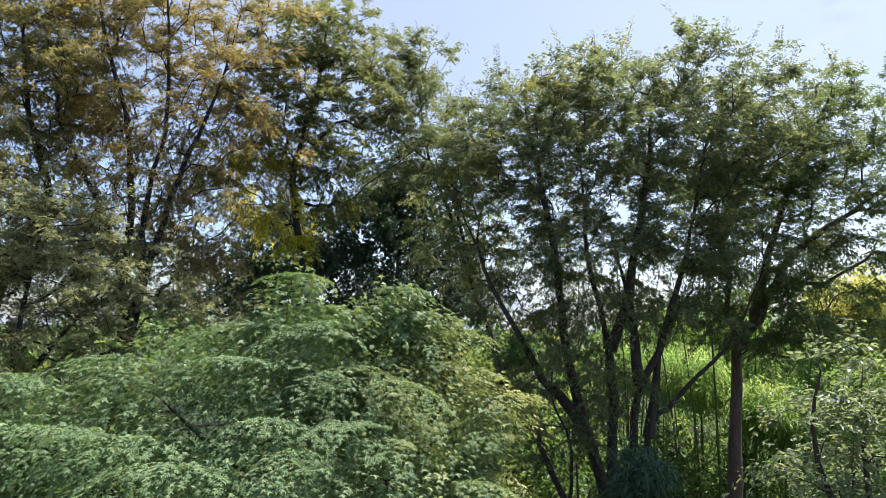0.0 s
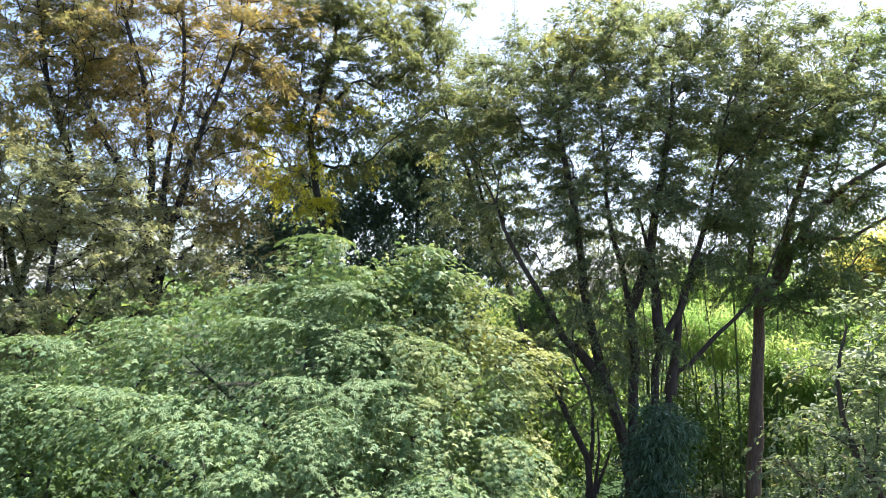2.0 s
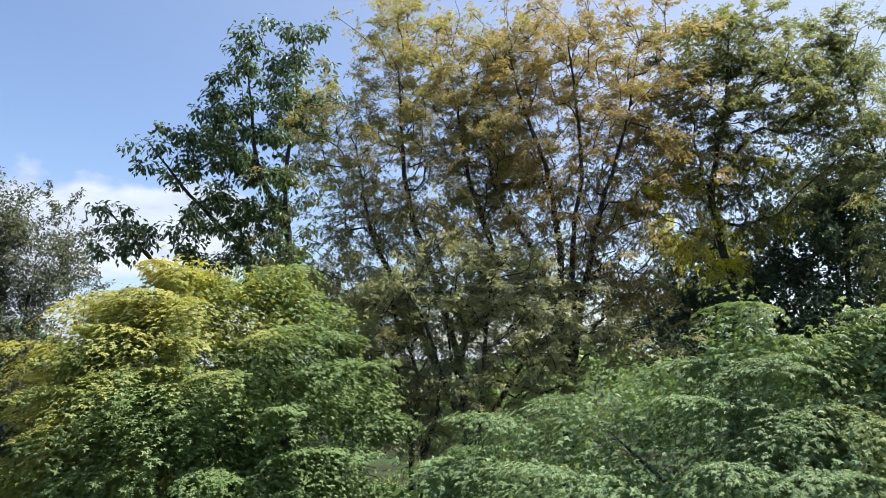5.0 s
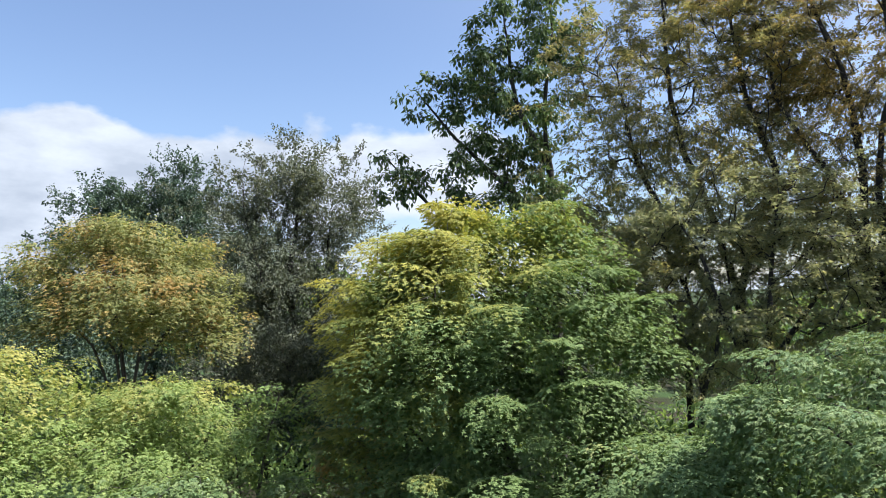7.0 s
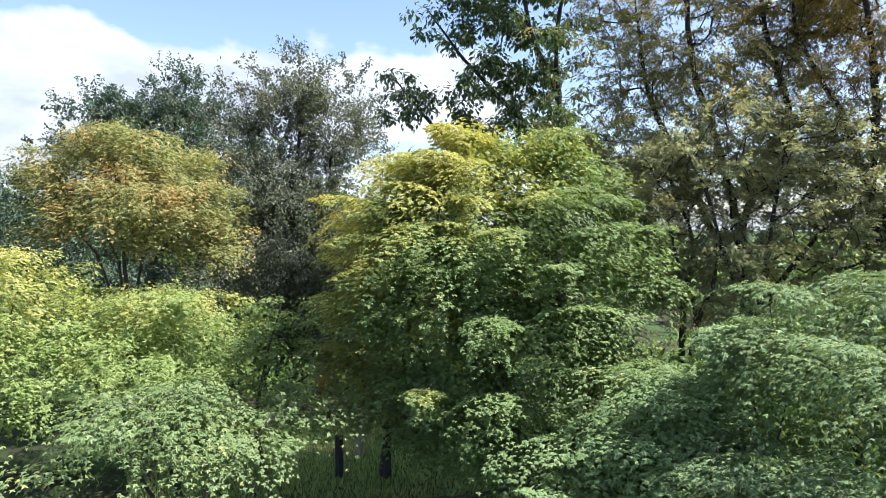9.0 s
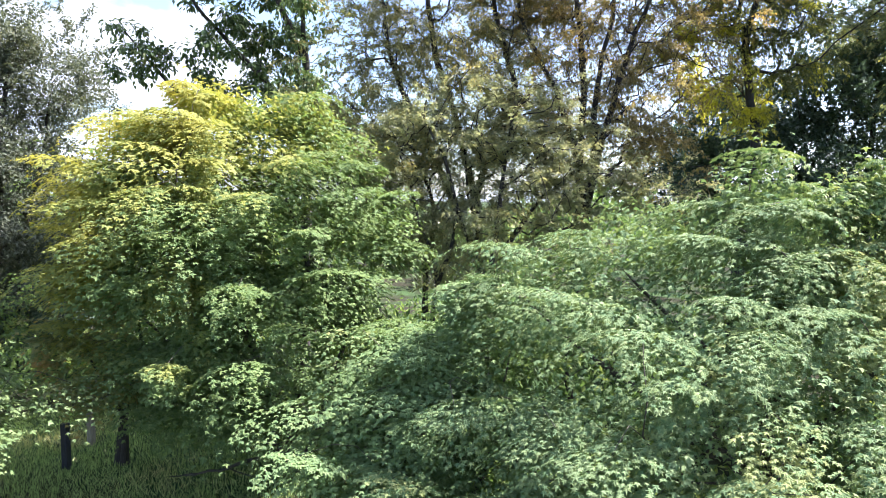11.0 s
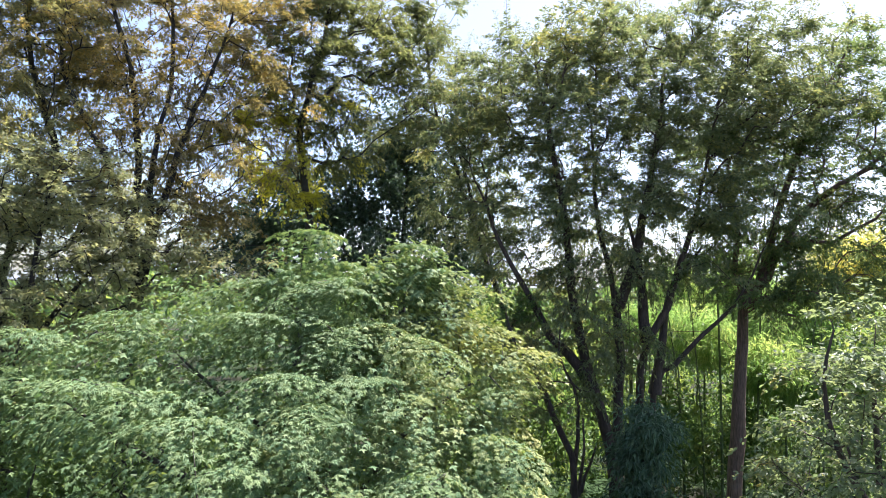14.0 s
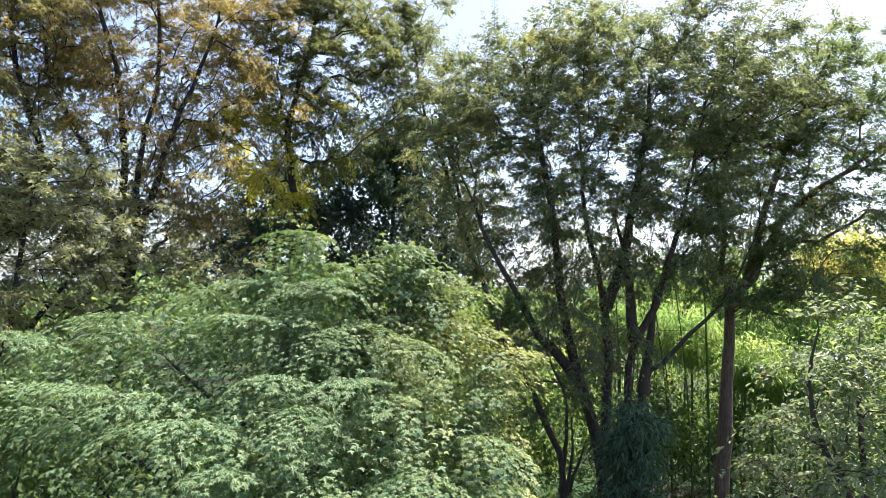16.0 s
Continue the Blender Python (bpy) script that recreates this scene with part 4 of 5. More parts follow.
# crooked thin tree with two dark forked stems
tree("broadleaf_tree", "crooked thin tree with two dark forked stems", "tree", 27,
     [(-6.9, 9.9, 5.4, 0.9, 0.8, 0.6), (-5.7, 10.6, 5.7, 0.9, 0.8, 0.6), (-7.3, 9.6, 4.5, 0.8, 0.7, 0.5), (-5.6, 10.6, 4.6, 0.8, 0.7, 0.5), (-6.4, 10.2, 3.7, 0.8, 0.7, 0.4), (-5.1, 11, 5.1, 0.7, 0.7, 0.5)],
     [[(-5.95, 10.5, 0.2), (-6.02, 10.48, 1.6), (-5.95, 10.5, 3.0), (-5.84, 10.5, 3.8), (-5.78, 10.55, 4.7), (-5.6, 10.6, 5.85)],
      [(-5.97, 10.5, 2.7), (-6.25, 10.28, 3.5), (-6.52, 10.1, 4.45), (-6.6, 10, 4.9), (-6.95, 9.75, 5.7)],
      [(-6.75, 9.95, 0.3), (-6.85, 9.92, 1.5), (-6.7, 9.95, 2.9), (-6.92, 9.78, 3.7), (-7.0, 9.7, 4.2), (-7.25, 9.5, 5.1)],
      [(-6.7, 9.95, 2.8), (-6.5, 10.05, 3.4), (-6.42, 10.1, 4.3)]],
     0.07, 120, BARK_DARK, L_THIN, "frond", 90, 0.42, 0.07, SLIM, step=0.28, apart=(0.46, 0.36), pads=(3, 0.26, 0.2), twig=0.008)

# slender dark tree with yellow leaves low on its trunk
tree("broadleaf_tree", "slender dark tree with yellow leaves low on its trunk", "tree", 15,
     [(-2.1, 14.9, 10.8, 1, 1, 0.9), (-2.1, 14.9, 9.7, 1.3, 1.1, 0.8), (-2.3, 14.9, 8.5, 0.9, 0.9, 0.7), (-3, 14.7, 7.5, 0.6, 0.8, 0.8), (-2.1, 15.4, 7.4, 0.8, 0.8, 0.8), (-1.2, 15.5, 9.9, 0.6, 0.7, 1), (-0.7, 16, 9.5, 0.9, 0.9, 1.1), (-3, 15, 6.5, 0.7, 0.8, 0.6), (-3.3, 14.7, 7.9, 0.7, 0.8, 0.8), (-3.5, 14.7, 9.1, 0.6, 0.7, 0.7), (-2.8, 14.8, 10.9, 0.7, 0.9, 0.7), (-2.8, 14.8, 9.6, 0.7, 0.9, 0.7)],
     [[(-2.74, 14.8, 1.37), (-2.55, 14.83, 4.14), (-2.44, 14.85, 5.47), (-2.54, 14.83, 6.27), (-2.69, 14.81, 7.22), (-2.58, 14.83, 8.16), (-2.25, 14.88, 9.44), (-2.05, 14.91, 11.13)]],
     0.125, 240, BARK_DARK, L_SLENDER, "frond", 140, 0.46, 0.088, SLIM, step=0.35, apart=(0.6, 0.48), pads=(4, 0.28, 0.2), twig=0.007)

# dense dark evergreen tree in the wood
tree("evergreen_tree", "dense dark evergreen tree in the wood", "tree", 16,
     [(-0.7, 20, 7.2, 1.7, 1.8, 1.3), (-2.9, 19.8, 6.3, 1.9, 1.8, 1), (0.4, 19, 5.2, 1, 1.5, 1.4), (-4.3, 20.5, 5.7, 1.3, 1.8, 0.9), (-0.4, 20, 8.3, 1.1, 1.4, 0.8), (0.3, 18, 3.8, 1, 1.4, 1.1), (-1.8, 18.9, 5.1, 1.5, 1.5, 1), (-4.7, 19.4, 4.8, 1.1, 1.5, 0.9)],
     [[(-0.52, 19.98, -0.72), (-0.61, 19.97, 3.93), (-0.58, 19.98, 6.35), (-0.45, 19.98, 8.34)],
      [(-0.58, 19.98, 2.35), (-2.23, 19.85, 5.18), (-2.9, 19.76, 6.45)],
      [(-0.57, 19.48, 2.4), (0.34, 19.49, 4.26), (0.4, 19.49, 5.52)]],
     0.2, 170, BARK_DARK, L_EVER, "ball", 80, 0.55, 0.14, KITE, step=0.45, apart=(0.8, 0.65), pads=(4, 0.35, 0.2), core=160)

# leaning zelkova with a thin bare trunk
tree("zelkova_tree", "leaning zelkova with a thin bare trunk", "tree", 17,
     [(-0.1, 17, 10.6, 0.8, 1.2, 1), (-0, 17, 9.2, 1.2, 1.4, 1.2), (-0.6, 17.5, 8.1, 1, 1.2, 0.8), (0.8, 17, 7.7, 1.1, 1.4, 1.2), (0.8, 16.5, 6.1, 0.9, 1.2, 0.9)],
     [[(2.07, 16.37, 0.19), (2.07, 16.37, 2.85), (1.76, 16.41, 4.01), (1.29, 16.45, 5.34), (0.74, 16.48, 6.96), (0.17, 16.49, 8.61), (-0.13, 16.49, 10.59)],
      [(1.45, 16.73, 4.95), (0.67, 16.78, 7.71), (-0.59, 16.77, 8.96)]],
     0.09, 100, BARK_DARK, L_ZELK, "frond", 150, 0.5, 0.086, SLIM, step=0.35, apart=(0.8, 0.6), pads=(4, 0.3, 0.15), twig=0.007, spires=0.6)

# large dark zelkova with many upright stems
tree("zelkova_tree", "large dark zelkova with many upright stems", "tree", 18,
     [(1.7, 14.9, 9.1, 1, 1.3, 0.6), (3.2, 14.7, 9, 1.2, 1.5, 0.7), (4.6, 14.3, 9.3, 1.2, 1.5, 0.7), (5.8, 13.9, 9.4, 1, 1.4, 0.6), (6.6, 13.5, 9, 0.9, 1.3, 0.7), (1.5, 14.9, 7.7, 1, 1.4, 0.9), (2.9, 14.3, 7.6, 1.3, 1.5, 0.9), (4.3, 14, 7.7, 1.3, 1.5, 0.9), (5.8, 13.9, 7.8, 1.3, 1.5, 0.9), (7.1, 13.8, 7.8, 1, 1.4, 0.9), (2, 14.9, 6.2, 1.1, 1.3, 0.7)]
     + [(3.3, 14.2, 5.9, 1.2, 1.4, 0.7), (4.7, 13.8, 6, 1.2, 1.4, 0.7), (6, 13.8, 6.1, 1.1, 1.3, 0.6), (1.7, 14.9, 5, 0.7, 1, 0.5), (3.1, 14.3, 4.6, 0.9, 1.2, 0.5), (4.6, 14.3, 4.9, 0.9, 1.2, 0.5), (1.9, 14.1, 3.2, 0.6, 0.9, 0.4), (2.8, 14, 3.7, 0.8, 1, 0.4), (3.7, 14.2, 3.1, 0.7, 0.9, 0.4), (2.4, 13.8, 2.3, 0.6, 0.8, 0.3)],
     [[(3.95, 13.89, -1.61), (3.81, 13.93, 0.59), (3.6, 13.99, 1.7), (3.34, 14.05, 2.48), (3.15, 14.09, 3.27), (3, 14.12, 4.29), (2.81, 14.16, 5.91), (2.53, 14.21, 7.42), (2.25, 14.26, 8.84)],
      [(3.99, 14.09, -1.24), (3.94, 14.1, 1.68), (3.99, 14.09, 2.7), (3.9, 14.11, 3.89), (3.75, 14.16, 4.75), (3.51, 14.21, 5.91), (3.41, 14.24, 7.66)],
      [(3.91, 14.11, 3.84), (4.23, 14.02, 4.69), (4.39, 13.97, 5.66), (4.64, 13.89, 7.13), (4.8, 13.84, 8.71)],
      [(4.33, 14.2, -1.29), (4.4, 14.18, 2), (4.57, 14.13, 3.21), (4.9, 14.02, 3.84), (5.14, 13.93, 4.75), (5.45, 13.81, 5.87), (5.75, 13.69, 7.54)]]
     + [[(4.51, 14.04, 3.16), (4.42, 14.07, 3.95), (4.39, 14.08, 4.52), (4.08, 14.17, 5.91)],
      [(4.59, 14.33, -1.34), (4.72, 14.29, 2.1), (5.11, 14.15, 2.69), (5.6, 13.97, 3.33), (6.16, 13.74, 3.93), (6.74, 13.46, 5.28)],
      [(3.32, 13.95, 2.38), (2.89, 14.05, 2.93), (2.56, 14.11, 3.27), (2.22, 14.16, 3.95), (1.55, 14.25, 5.1), (1.09, 14.29, 6.27)],
      [(4.76, 14.28, 2.1), (4.91, 14.22, 3.26), (5.05, 14.17, 4.18), (5.61, 13.97, 5.09)]],
     0.18, 430, BARK_BROWN, L_ZELK, "frond", 145, 0.52, 0.086, SLIM, step=0.35, apart=(0.64, 0.42), pads=(4, 0.34, 0.2), twig=0.006, spires=0.55)

# small tree with a bent brown trunk
tree("broadleaf_tree", "small tree with a bent brown trunk", "tree", 19,
     [(1.9, 14.4, 3.6, 0.6, 0.8, 0.5), (1.5, 13.9, 2.7, 0.7, 0.8, 0.5)],
     [[(2.97, 13.49, -0.11), (2.87, 13.51, 1.01), (2.51, 13.58, 1.82), (2.2, 13.63, 2.55), (1.88, 13.67, 2.97), (1.6, 13.71, 3.73)],
      [(2.94, 13.6, 0.26), (3.01, 13.58, 1.93), (2.64, 13.66, 2.98), (2.76, 13.63, 3.85)],
      [(2.97, 13.39, 0.13), (3.08, 13.36, 1.15), (3.06, 13.37, 1.76)],
      [(2.99, 13.38, 0.13), (3.22, 13.33, 0.95), (3.3, 13.31, 1.26)]],
     0.11, 80, BARK_BROWN, L_HEDGE, "ball", 40, 0.35, 0.08, KITE, step=0.3)

# tall tree with one straight reddish brown trunk
tree("broadleaf_tree", "tall tree with one straight reddish brown trunk", "tree", 20,
     [(7.2, 15.4, 7.1, 1.5, 1.5, 1.1), (8.5, 14.8, 7.3, 1.5, 1.5, 1.1), (9.2, 14.3, 8.5, 1.2, 1.4, 1.2), (9, 14.5, 9.3, 0.7, 1, 0.7), (7.5, 14.8, 5.6, 1.6, 1.4, 0.8), (8.7, 14.2, 5.7, 1.4, 1.4, 0.8), (6.7, 15, 4.7, 1.2, 1.2, 0.6), (7.7, 14.1, 4.4, 1.3, 1.2, 0.6), (9.7, 14, 6.9, 1, 1.3, 1.3), (10.3, 13.6, 7.1, 1.5, 1.5, 1.5)],
     [[(6.73, 15.1, -0.74), (6.81, 15.07, 1), (6.92, 15.02, 3.01), (6.94, 15.01, 4.16), (6.79, 15.08, 4.64), (6.86, 15.04, 5.45), (6.66, 15.13, 6.58), (6.91, 15.02, 7.84)],
      [(6.94, 15.01, 4.1), (7.33, 14.83, 4.53), (7.85, 14.56, 5.67), (8.25, 14.34, 6.19), (8.89, 13.96, 6.69), (9.57, 13.51, 7.32)],
      [(6.85, 14.83, 3.92), (7.32, 14.61, 4.05), (8.07, 14.21, 4.12), (8.7, 13.84, 4.59)],
      [(7.32, 14.94, 4.47), (7.62, 14.8, 5.93), (8.16, 14.51, 7.75), (8.77, 14.15, 9.28)]],
     0.16, 280, BARK_RED, L_RIGHT, "frond", 140, 0.52, 0.088, SLIM, step=0.4, apart=(0.7, 0.46), pads=(4, 0.36, 0.18), twig=0.007, spires=0.8)

# pale green tree with large oval leaves
tree("cherry_tree", "pale green tree with large oval leaves", "tree", 21,
     [(5.2, 8.1, 3.4, 0.4, 0.9, 0.4), (4.8, 7.9, 3.2, 0.4, 0.9, 0.4), (4.9, 7.6, 2.9, 0.5, 0.9, 0.5), (4.7, 7.5, 2.3, 0.4, 0.8, 0.4), (5.3, 7.8, 3.3, 0.6, 1, 0.7), (4.9, 7.4, 1.9, 0.6, 0.9, 0.4), (5, 8.7, 2.4, 0.5, 0.8, 0.5), (4.9, 8.8, 1.7, 0.5, 0.8, 0.5)],
     [[(5.13, 7.71, 0.5), (5.08, 7.74, 1.59), (4.75, 7.95, 2.41), (4.61, 8.03, 3.16), (4.71, 7.97, 3.81)],
      [(5.1, 7.73, 1.47), (5.07, 7.75, 2.45), (5.04, 7.77, 3.45)]],
     0.09, 150, BARK_BROWN, L_NEAR, "frond", 52, 0.46, 0.088, OVAL, step=0.3, apart=(0.5, 0.36), pads=(3, 0.2, 0.12))

# dense dark shrub with drooping narrow leaves
tree("shrub", "dense dark shrub with drooping narrow leaves", "shrub", 22,
     [(4, 12.4, 1.8, 0.5, 0.7, 0.5), (3.9, 12.5, 1, 0.5, 0.8, 0.7), (4, 12.4, 0.2, 0.7, 0.8, 0.7)],
     [[(3.9, 12.45, -1), (3.86, 12.46, 0.48), (4.01, 12.41, 1.78)]],
     0.06, 120, BARK_DARK, L_SHRUB, "droop", 60, 0.3, 0.14, LANCE, step=0.3)

# sunlit yellow tree at the edge of the wood
tree("broadleaf_tree", "sunlit yellow tree at the edge of the wood", "tree", 23,
     [(12.3, 19.5, 5, 1.2, 1.4, 0.8), (11.8, 19.8, 4.2, 0.9, 1.4, 0.7), (13.1, 19.1, 4.3, 1.5, 1.6, 1.2)],
     [[(12.19, 19.57, -2.46), (12.31, 19.5, 2.27), (12.34, 19.48, 4.96)]],
     0.14, 260, BARK_DARK, L_SUNNY, "ball", 90, 0.6, 0.11, KITE, step=0.5)

# maple with a dark trunk and a yellow orange low branch
tree("maple_tree", "maple with a dark trunk and a yellow orange low branch", "maple tree", 24,
     [(-10.4, 5.6, 2.1, 0.7, 0.8, 0.4), (-10.2, 6.1, 2.8, 0.7, 0.9, 0.4), (-10, 5.8, 1.4, 0.8, 0.8, 0.3)],
     [[(-10.2, 6.23, 0.02), (-10.19, 6.25, 0.55), (-10.15, 6.31, 1.02), (-10.02, 6.5, 1.87), (-10.07, 6.42, 2.44)],
      [(-10.09, 6.21, 0.77), (-10.28, 5.92, 1.45), (-10.36, 5.77, 2.02)]],
     0.1, 50, BARK_DARK, L_GOLD, "mound", 260, 0.36, 0.075, STAR_FAR, step=0.25, apart=(0.7, 0.42), thick=0.02, core=20)

# bare thin tree with hardly a leaf
tree("bare_tree", "bare thin tree with hardly a leaf", "tree", 25,
     [(-19.3, 0.6, 5.4, 0.5, 0.8, 0.6), (-19.3, -0.2, 4.9, 0.6, 1, 0.9)],
     [[(-19.28, 0.53, 1.8), (-19.28, 0.53, 3.63), (-19.28, 0.58, 4.67), (-19.28, 0.6, 5.84)],
      [(-19.28, 0.53, 3.36), (-19.29, 0.14, 4.53), (-19.29, -0.18, 5.68)]],
     0.05, 130, BARK_GREY, L_GOLD, "ball", 2, 0.3, 0.08, KITE, step=0.3, twig=0.006)

# pale green tree far beyond the maples
tree("broadleaf_tree", "pale green tree far beyond the maples", "tree", 26,
     [(-30.2, 1.9, 4.4, 1.5, 2, 0.7), (-30.3, 0.1, 4.6, 1.5, 2, 1), (-30.1, 3.2, 3.8, 1.2, 2, 1)],
     [[(-30.22, 1.9, -1.03), (-30.22, 1.9, 1.91), (-30.22, 1.89, 4.42)]],
     0.2, 150, BARK_GREY, L_HEDGE, "ball", 60, 0.7, 0.2, KITE, step=0.6)



# ---------------------------------------------------------------- bamboo and undergrowth
def build_bamboo(lobes):
    rng = np.random.default_rng(31)
    culms = 0
    for i in range(46):
        x, y = rng.uniform(4.5, 13.5), rng.uniform(17.5, 24)
        z, h, r = float(ground_height(np.array(x), np.array(y))), rng.uniform(6.0, 8.5), rng.uniform(0.025, 0.045)
        lean = rng.standard_normal(2) * 0.35
        k = np.sort(np.concatenate([np.linspace(0, 1, 22), np.linspace(0, 1, 22)[1:-1] - 0.004, np.linspace(0, 1, 22)[1:-1] + 0.004]))
        pts = np.stack([lean[0] * k * k, lean[1] * k * k, h * k], 1)
        rad = r * (1 - 0.7 * k)
        rad[1:-1][1::3] *= 1.2  # swollen joints
        v, f = tube(pts, rad, 7, rng)
        top = tagged(new("bamboo"), "slender green bamboo culm in the shaded grove", "bamboo", "bamboo grove")
        top.location = (x, y, z - 0.03)
        put("culm", mesh_of("culm", v, f, True), CULM, top)
        culms += 1
    ends = sample_lobes(lobes, 1100, rng)
    v, f = leaves(*foliage(ends, ends.mean(0), rng, "droop", 66, 0.5, 0.14), LANCE)
    tagged(put("bamboo_foliage", mesh_of("bamboo_foliage", v, f), L_BAMBOO), "bright feathery bamboo leaves lit by the sun", "bamboo", kind="stuff")


build_bamboo([(8, 21.6, 4.3, 0.8, 1.4, 0.8), (8.3, 20.4, 2.8, 1.4, 1.5, 0.9), (10.1, 19.6, 2.9, 1.4, 1.5, 1.1), (9.6, 21, 4.2, 0.9, 1.3, 0.9), (11.2, 21.2, 3.4, 0.9, 1.2, 0.8), (7.2, 19, 3.1, 1.2, 1.1, 0.6), (6.2, 20.4, 3.2, 1, 1, 0.6), (9.6, 18.6, 2, 1, 1.2, 0.8), (8.9, 17.7, 2.4, 0.7, 1, 0.6), (10.6, 18.4, 1.6, 1, 1, 0.7)])


def build_undergrowth(lobes):
    rng = np.random.default_rng(33)
    ends = sample_lobes(lobes, 800, rng)
    # a low thicket under the tall trees, from the slope to the lawn's end
    n = 1150
    a, d = np.radians(rng.uniform(-45, 88, n)), rng.uniform(15.5, 21, n)
    d = np.where(a < radians(-8), d + 10.5, d)
    low = np.stack([-d * np.sin(a), d * np.cos(a), rng.uniform(0, 1, n)], 1)
    low[:, 2] = ground_height(low[:, 0], low[:, 1]) + low[:, 2] ** 0.6 * np.where((a > radians(8)) & (a < radians(42)), 1.2, 1.9 + 1.1 * np.sin(a * 9 + 1))
    n = 560
    a, d = np.radians(rng.uniform(-14, 44, n)), rng.uniform(10.8, 15.5, n)
    near = np.stack([-d * np.sin(a), d * np.cos(a), rng.uniform(0, 1.9, n)], 1)
    near[:, 2] += ground_height(near[:, 0], near[:, 1])
    n = 520
    a, d = np.radians(rng.uniform(-30, 43, n)), rng.uniform(5.5, 11.5, n)
    cover = np.stack([-d * np.sin(a), d * np.cos(a), rng.uniform(0.02, 0.35, n)], 1)
    cover[:, 2] += ground_height(cover[:, 0], cover[:, 1])
    near = np.vstack([near, cover])
    v, f = leaves(*foliage(np.vstack([ends, low, near]), ends.mean(0), rng, "ball", 26, 0.55, 0.165), KITE)
    tagged(put("undergrowth", mesh_of("undergrowth", v, f), L_HEDGE), "leafy undergrowth between the trunks of the wood", "undergrowth", kind="stuff")


build_undergrowth([(2, 18.9, 2.9, 1.1, 1.5, 0.7), (2.8, 17.8, 1.9, 1.2, 1.5, 0.9), (4.5, 19.5, 2.3, 1.3, 1.5, 0.8), (3.1, 16.7, 0.7, 1.3, 1.3, 1), (1.7, 15.9, 1.1, 0.8, 1.2, 0.9), (4.9, 18.4, 0.9, 1.3, 1.4, 0.9), (6.6, 18.2, 0.3, 1.2, 1, 1.3), (8.2, 18.4, 0.1, 1.2, 1, 1.2), (10, 15.1, 2.5, 1.3, 1.4, 1.3), (8.6, 12.4, 1.2, 1.2, 1.3, 1.1)])


def build_thicket():
    """Dark evergreen bushes close behind the bamboo, down to the ground."""
    rng = np.random.default_rng(37)
    n = 900
    a, d = np.radians(rng.uniform(-42, 6, n)), rng.uniform(22.5, 27, n)
    z = rng.random(n) ** 0.8 * (3.0 + 0.6 * np.sin(a * 13))
    c = np.stack([-d * np.sin(a), d * np.cos(a), z], 1)
    c[:, 2] += ground_height(c[:, 0], c[:, 1])
    n = 420
    a, d = np.radians(rng.uniform(-40, 2, n)), rng.uniform(9.5, 20.5, n)
    cover = np.stack([-d * np.sin(a), d * np.cos(a), rng.uniform(0, 0.3, n)], 1)
    cover[:, 2] += ground_height(cover[:, 0], cover[:, 1])
    v, f = leaves(*foliage(np.vstack([c, cover]), np.array([0, 40, -6.0]), rng, "ball", 34, 0.6, 0.17), KITE)
    tagged(put("thicket", mesh_of("thicket", v, f), L_HEDGE), "dark evergreen thicket behind the bamboo", "thicket", kind="stuff")


build_thicket()


def build_distant_woods():
    rng = np.random.default_rng(35)
    n = 1900
    a, d = np.radians(rng.uniform(-75, 105, n)), rng.uniform(32, 60, n)
    crest = 4.6 + 0.9 * np.sin(a * 7) + 0.6 * np.sin(a * 17 + 2) + 0.4 * np.sin(a * 41)
    crest -= 1.5 * smoothstep(-12, -4, np.degrees(a)) * (1 - smoothstep(44, 56, np.degrees(a)))
    z = rng.random(n) ** 0.5 * np.maximum(crest + 0.3, 1.5)
    c = np.stack([-d * np.sin(a), d * np.cos(a), z], 1)
    v, f = leaves(*foliage(c, np.array([0, 60, -10.0]), rng, "ball", 24, 1.3, 0.5), KITE)
    tagged(put("distant_woods", mesh_of("distant_woods", v, f), L_HEDGE), "hazy green woods in the distance", "woods", kind="stuff")


build_distant_woods()


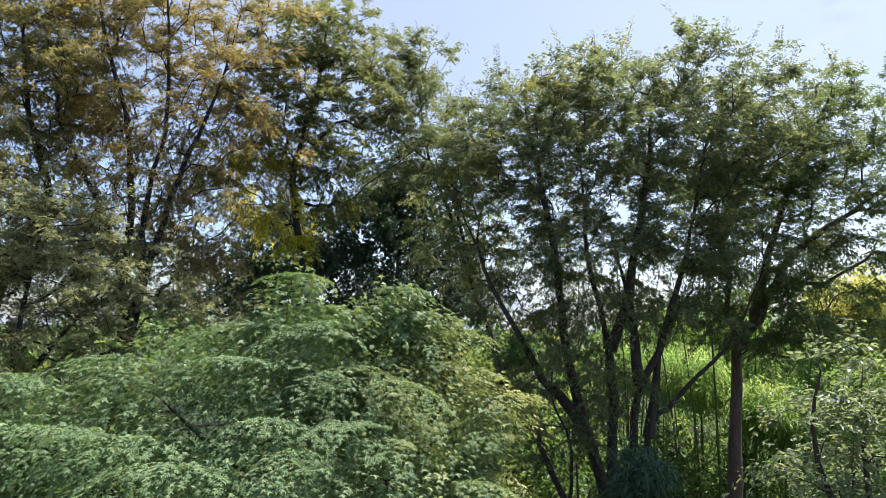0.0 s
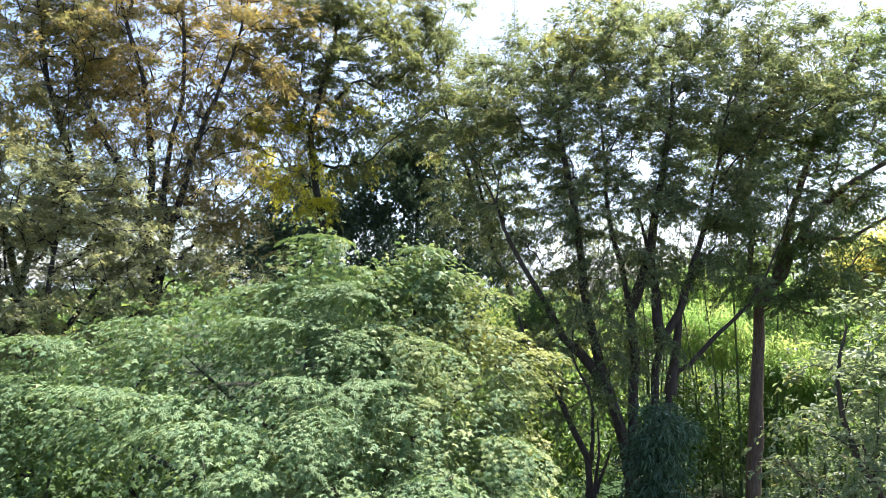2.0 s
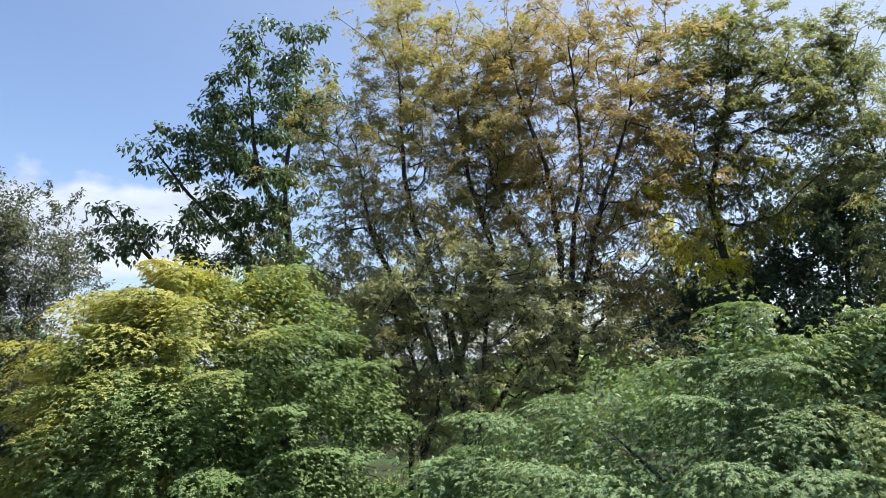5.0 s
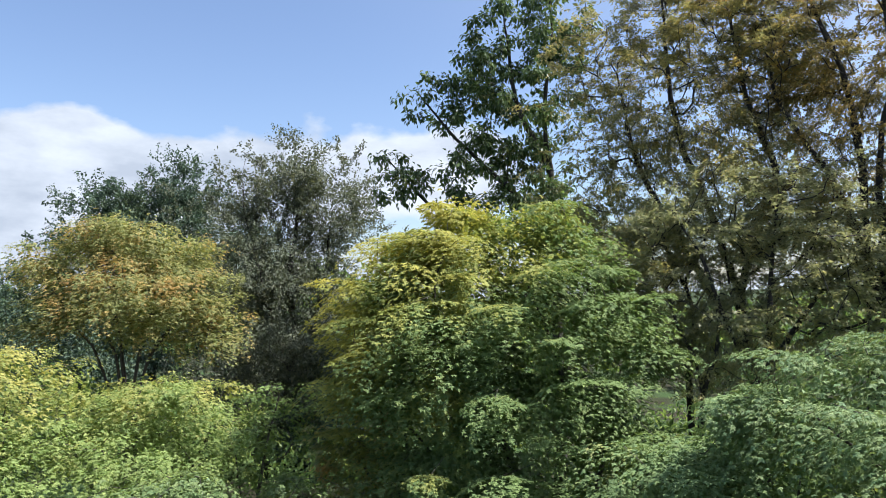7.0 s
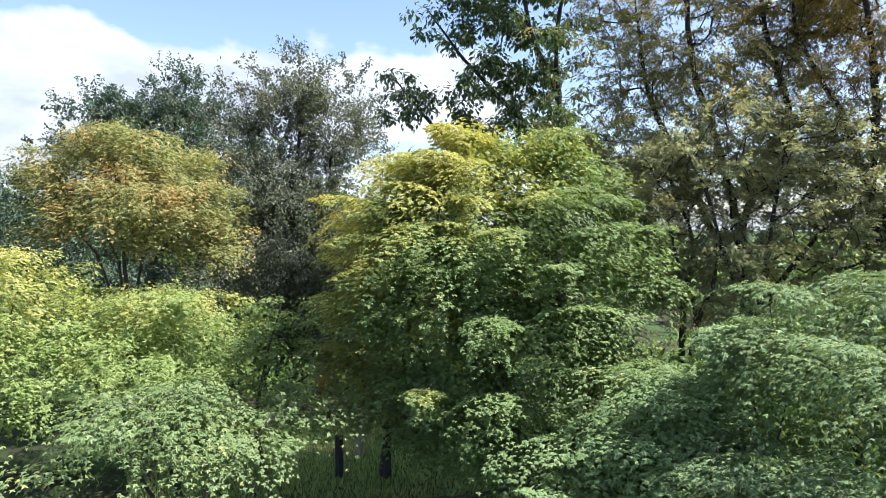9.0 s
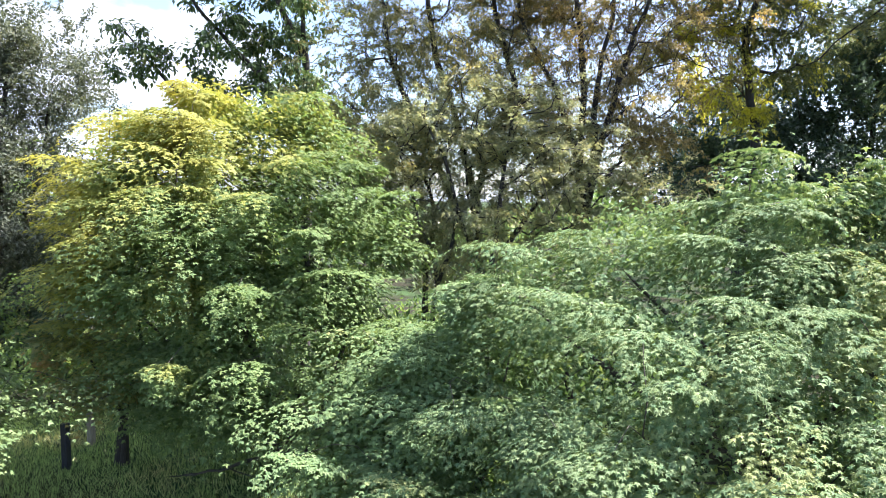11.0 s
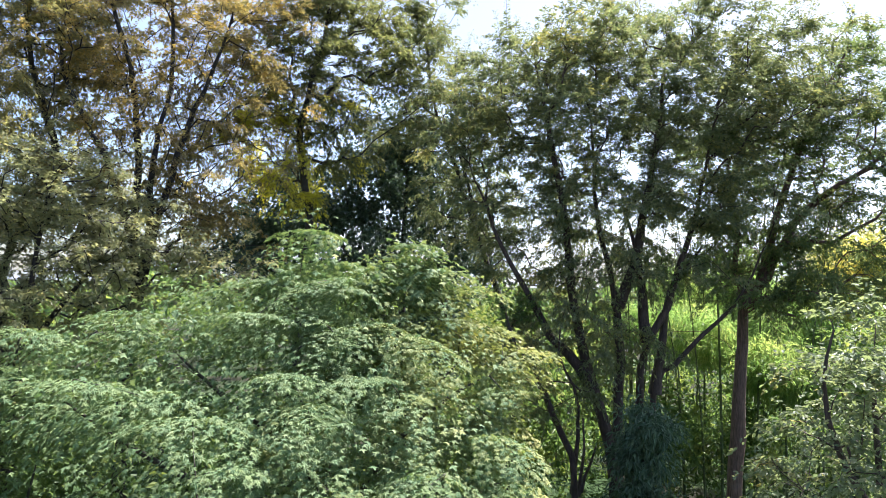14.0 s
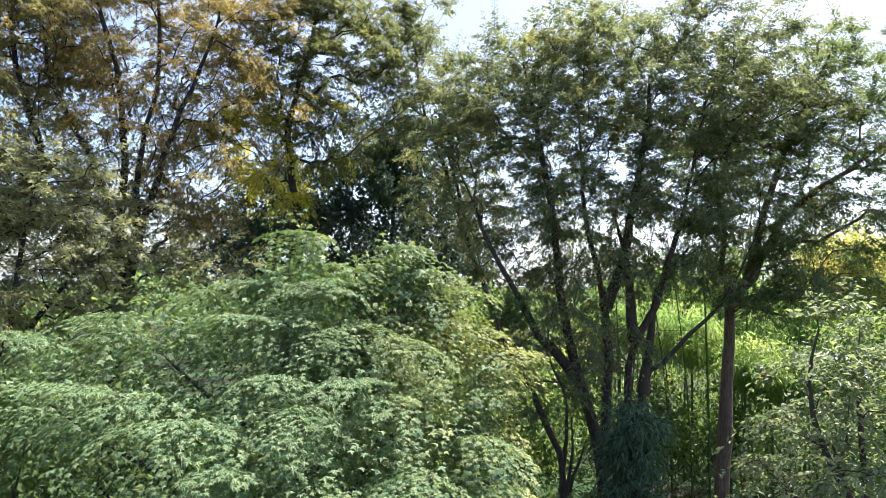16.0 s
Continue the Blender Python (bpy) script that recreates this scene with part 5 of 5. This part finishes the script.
# ---------------------------------------------------------------- small things on the ground
def build_post(x, y, height, width, material, label):
    """A squared post with a weathered, slightly chamfered top."""
    bm = bmesh.new()
    bmesh.ops.create_cube(bm, size=1)
    bmesh.ops.scale(bm, vec=(width, width, height), verts=bm.verts)
    bmesh.ops.translate(bm, vec=(0, 0, height / 2), verts=bm.verts)
    bmesh.ops.bevel(bm, geom=bm.edges[:], offset=width * 0.12, segments=2, affect="EDGES", profile=0.6)
    me = bpy.data.meshes.new("post")
    bm.to_mesh(me)
    bm.free()
    ob = put("post", me, material)
    ob.location = (x, y, float(ground_height(np.array(x), np.array(y))) - 0.02)
    ob.rotation_euler = (radians(1.5), 0, radians(20))
    return tagged(ob, label, "post")


PALE_WOOD = bark_material("pale_wood", (0.2, 0.17, 0.13), (0.34, 0.3, 0.24), (0.26, 0.25, 0.2))
BLACK_WOOD = bark_material("black_stained_wood", (0.012, 0.013, 0.018), (0.03, 0.032, 0.04), (0.035, 0.037, 0.045))
build_post(-10.59, 5.58, 0.75, 0.1, BLACK_WOOD, "short black wooden post on the lawn")
build_post(-11.37, 6.44, 1.15, 0.1, PALE_WOOD, "pale weathered wooden post under the maple")


def build_fallen_branch(points, label):
    """A bare grey branch with side twigs, lying under the maple."""
    rng = np.random.default_rng(61)
    line = smooth_line(points, 0.12)
    line[1:-1] += rng.standard_normal((len(line) - 2, 3)) * 0.012
    o = line[0].copy()
    pieces = [tube(line - o, np.linspace(0.03, 0.006, len(line)), 7, rng, 0.06)]
    for k in range(3, len(line) - 2, 3):
        way = unit(rng.standard_normal(3) * (1, 1, 0.5) + (line[k] - line[k - 1]) * 6)
        twig = line[k] - o + np.linspace(0, 1, 6)[:, None] * way * rng.uniform(0.3, 0.7) + np.linspace(0, 1, 6)[:, None] ** 2 * (0, 0, 0.08)
        pieces.append(tube(twig, np.linspace(0.011, 0.003, 6), 5, rng, 0.05))
    ob = put("fallen_branch", mesh_of("fallen_branch", *joined(pieces), True), BARK_GREY)
    ob.location = o
    return tagged(ob, label, "branch")


build_fallen_branch([(-7.51, 6.61, 0.55), (-7.7, 6.24, 0.5), (-7.88, 5.87, 0.49), (-7.93, 5.47, 0.57)], "bare grey branch hanging low under the maple")
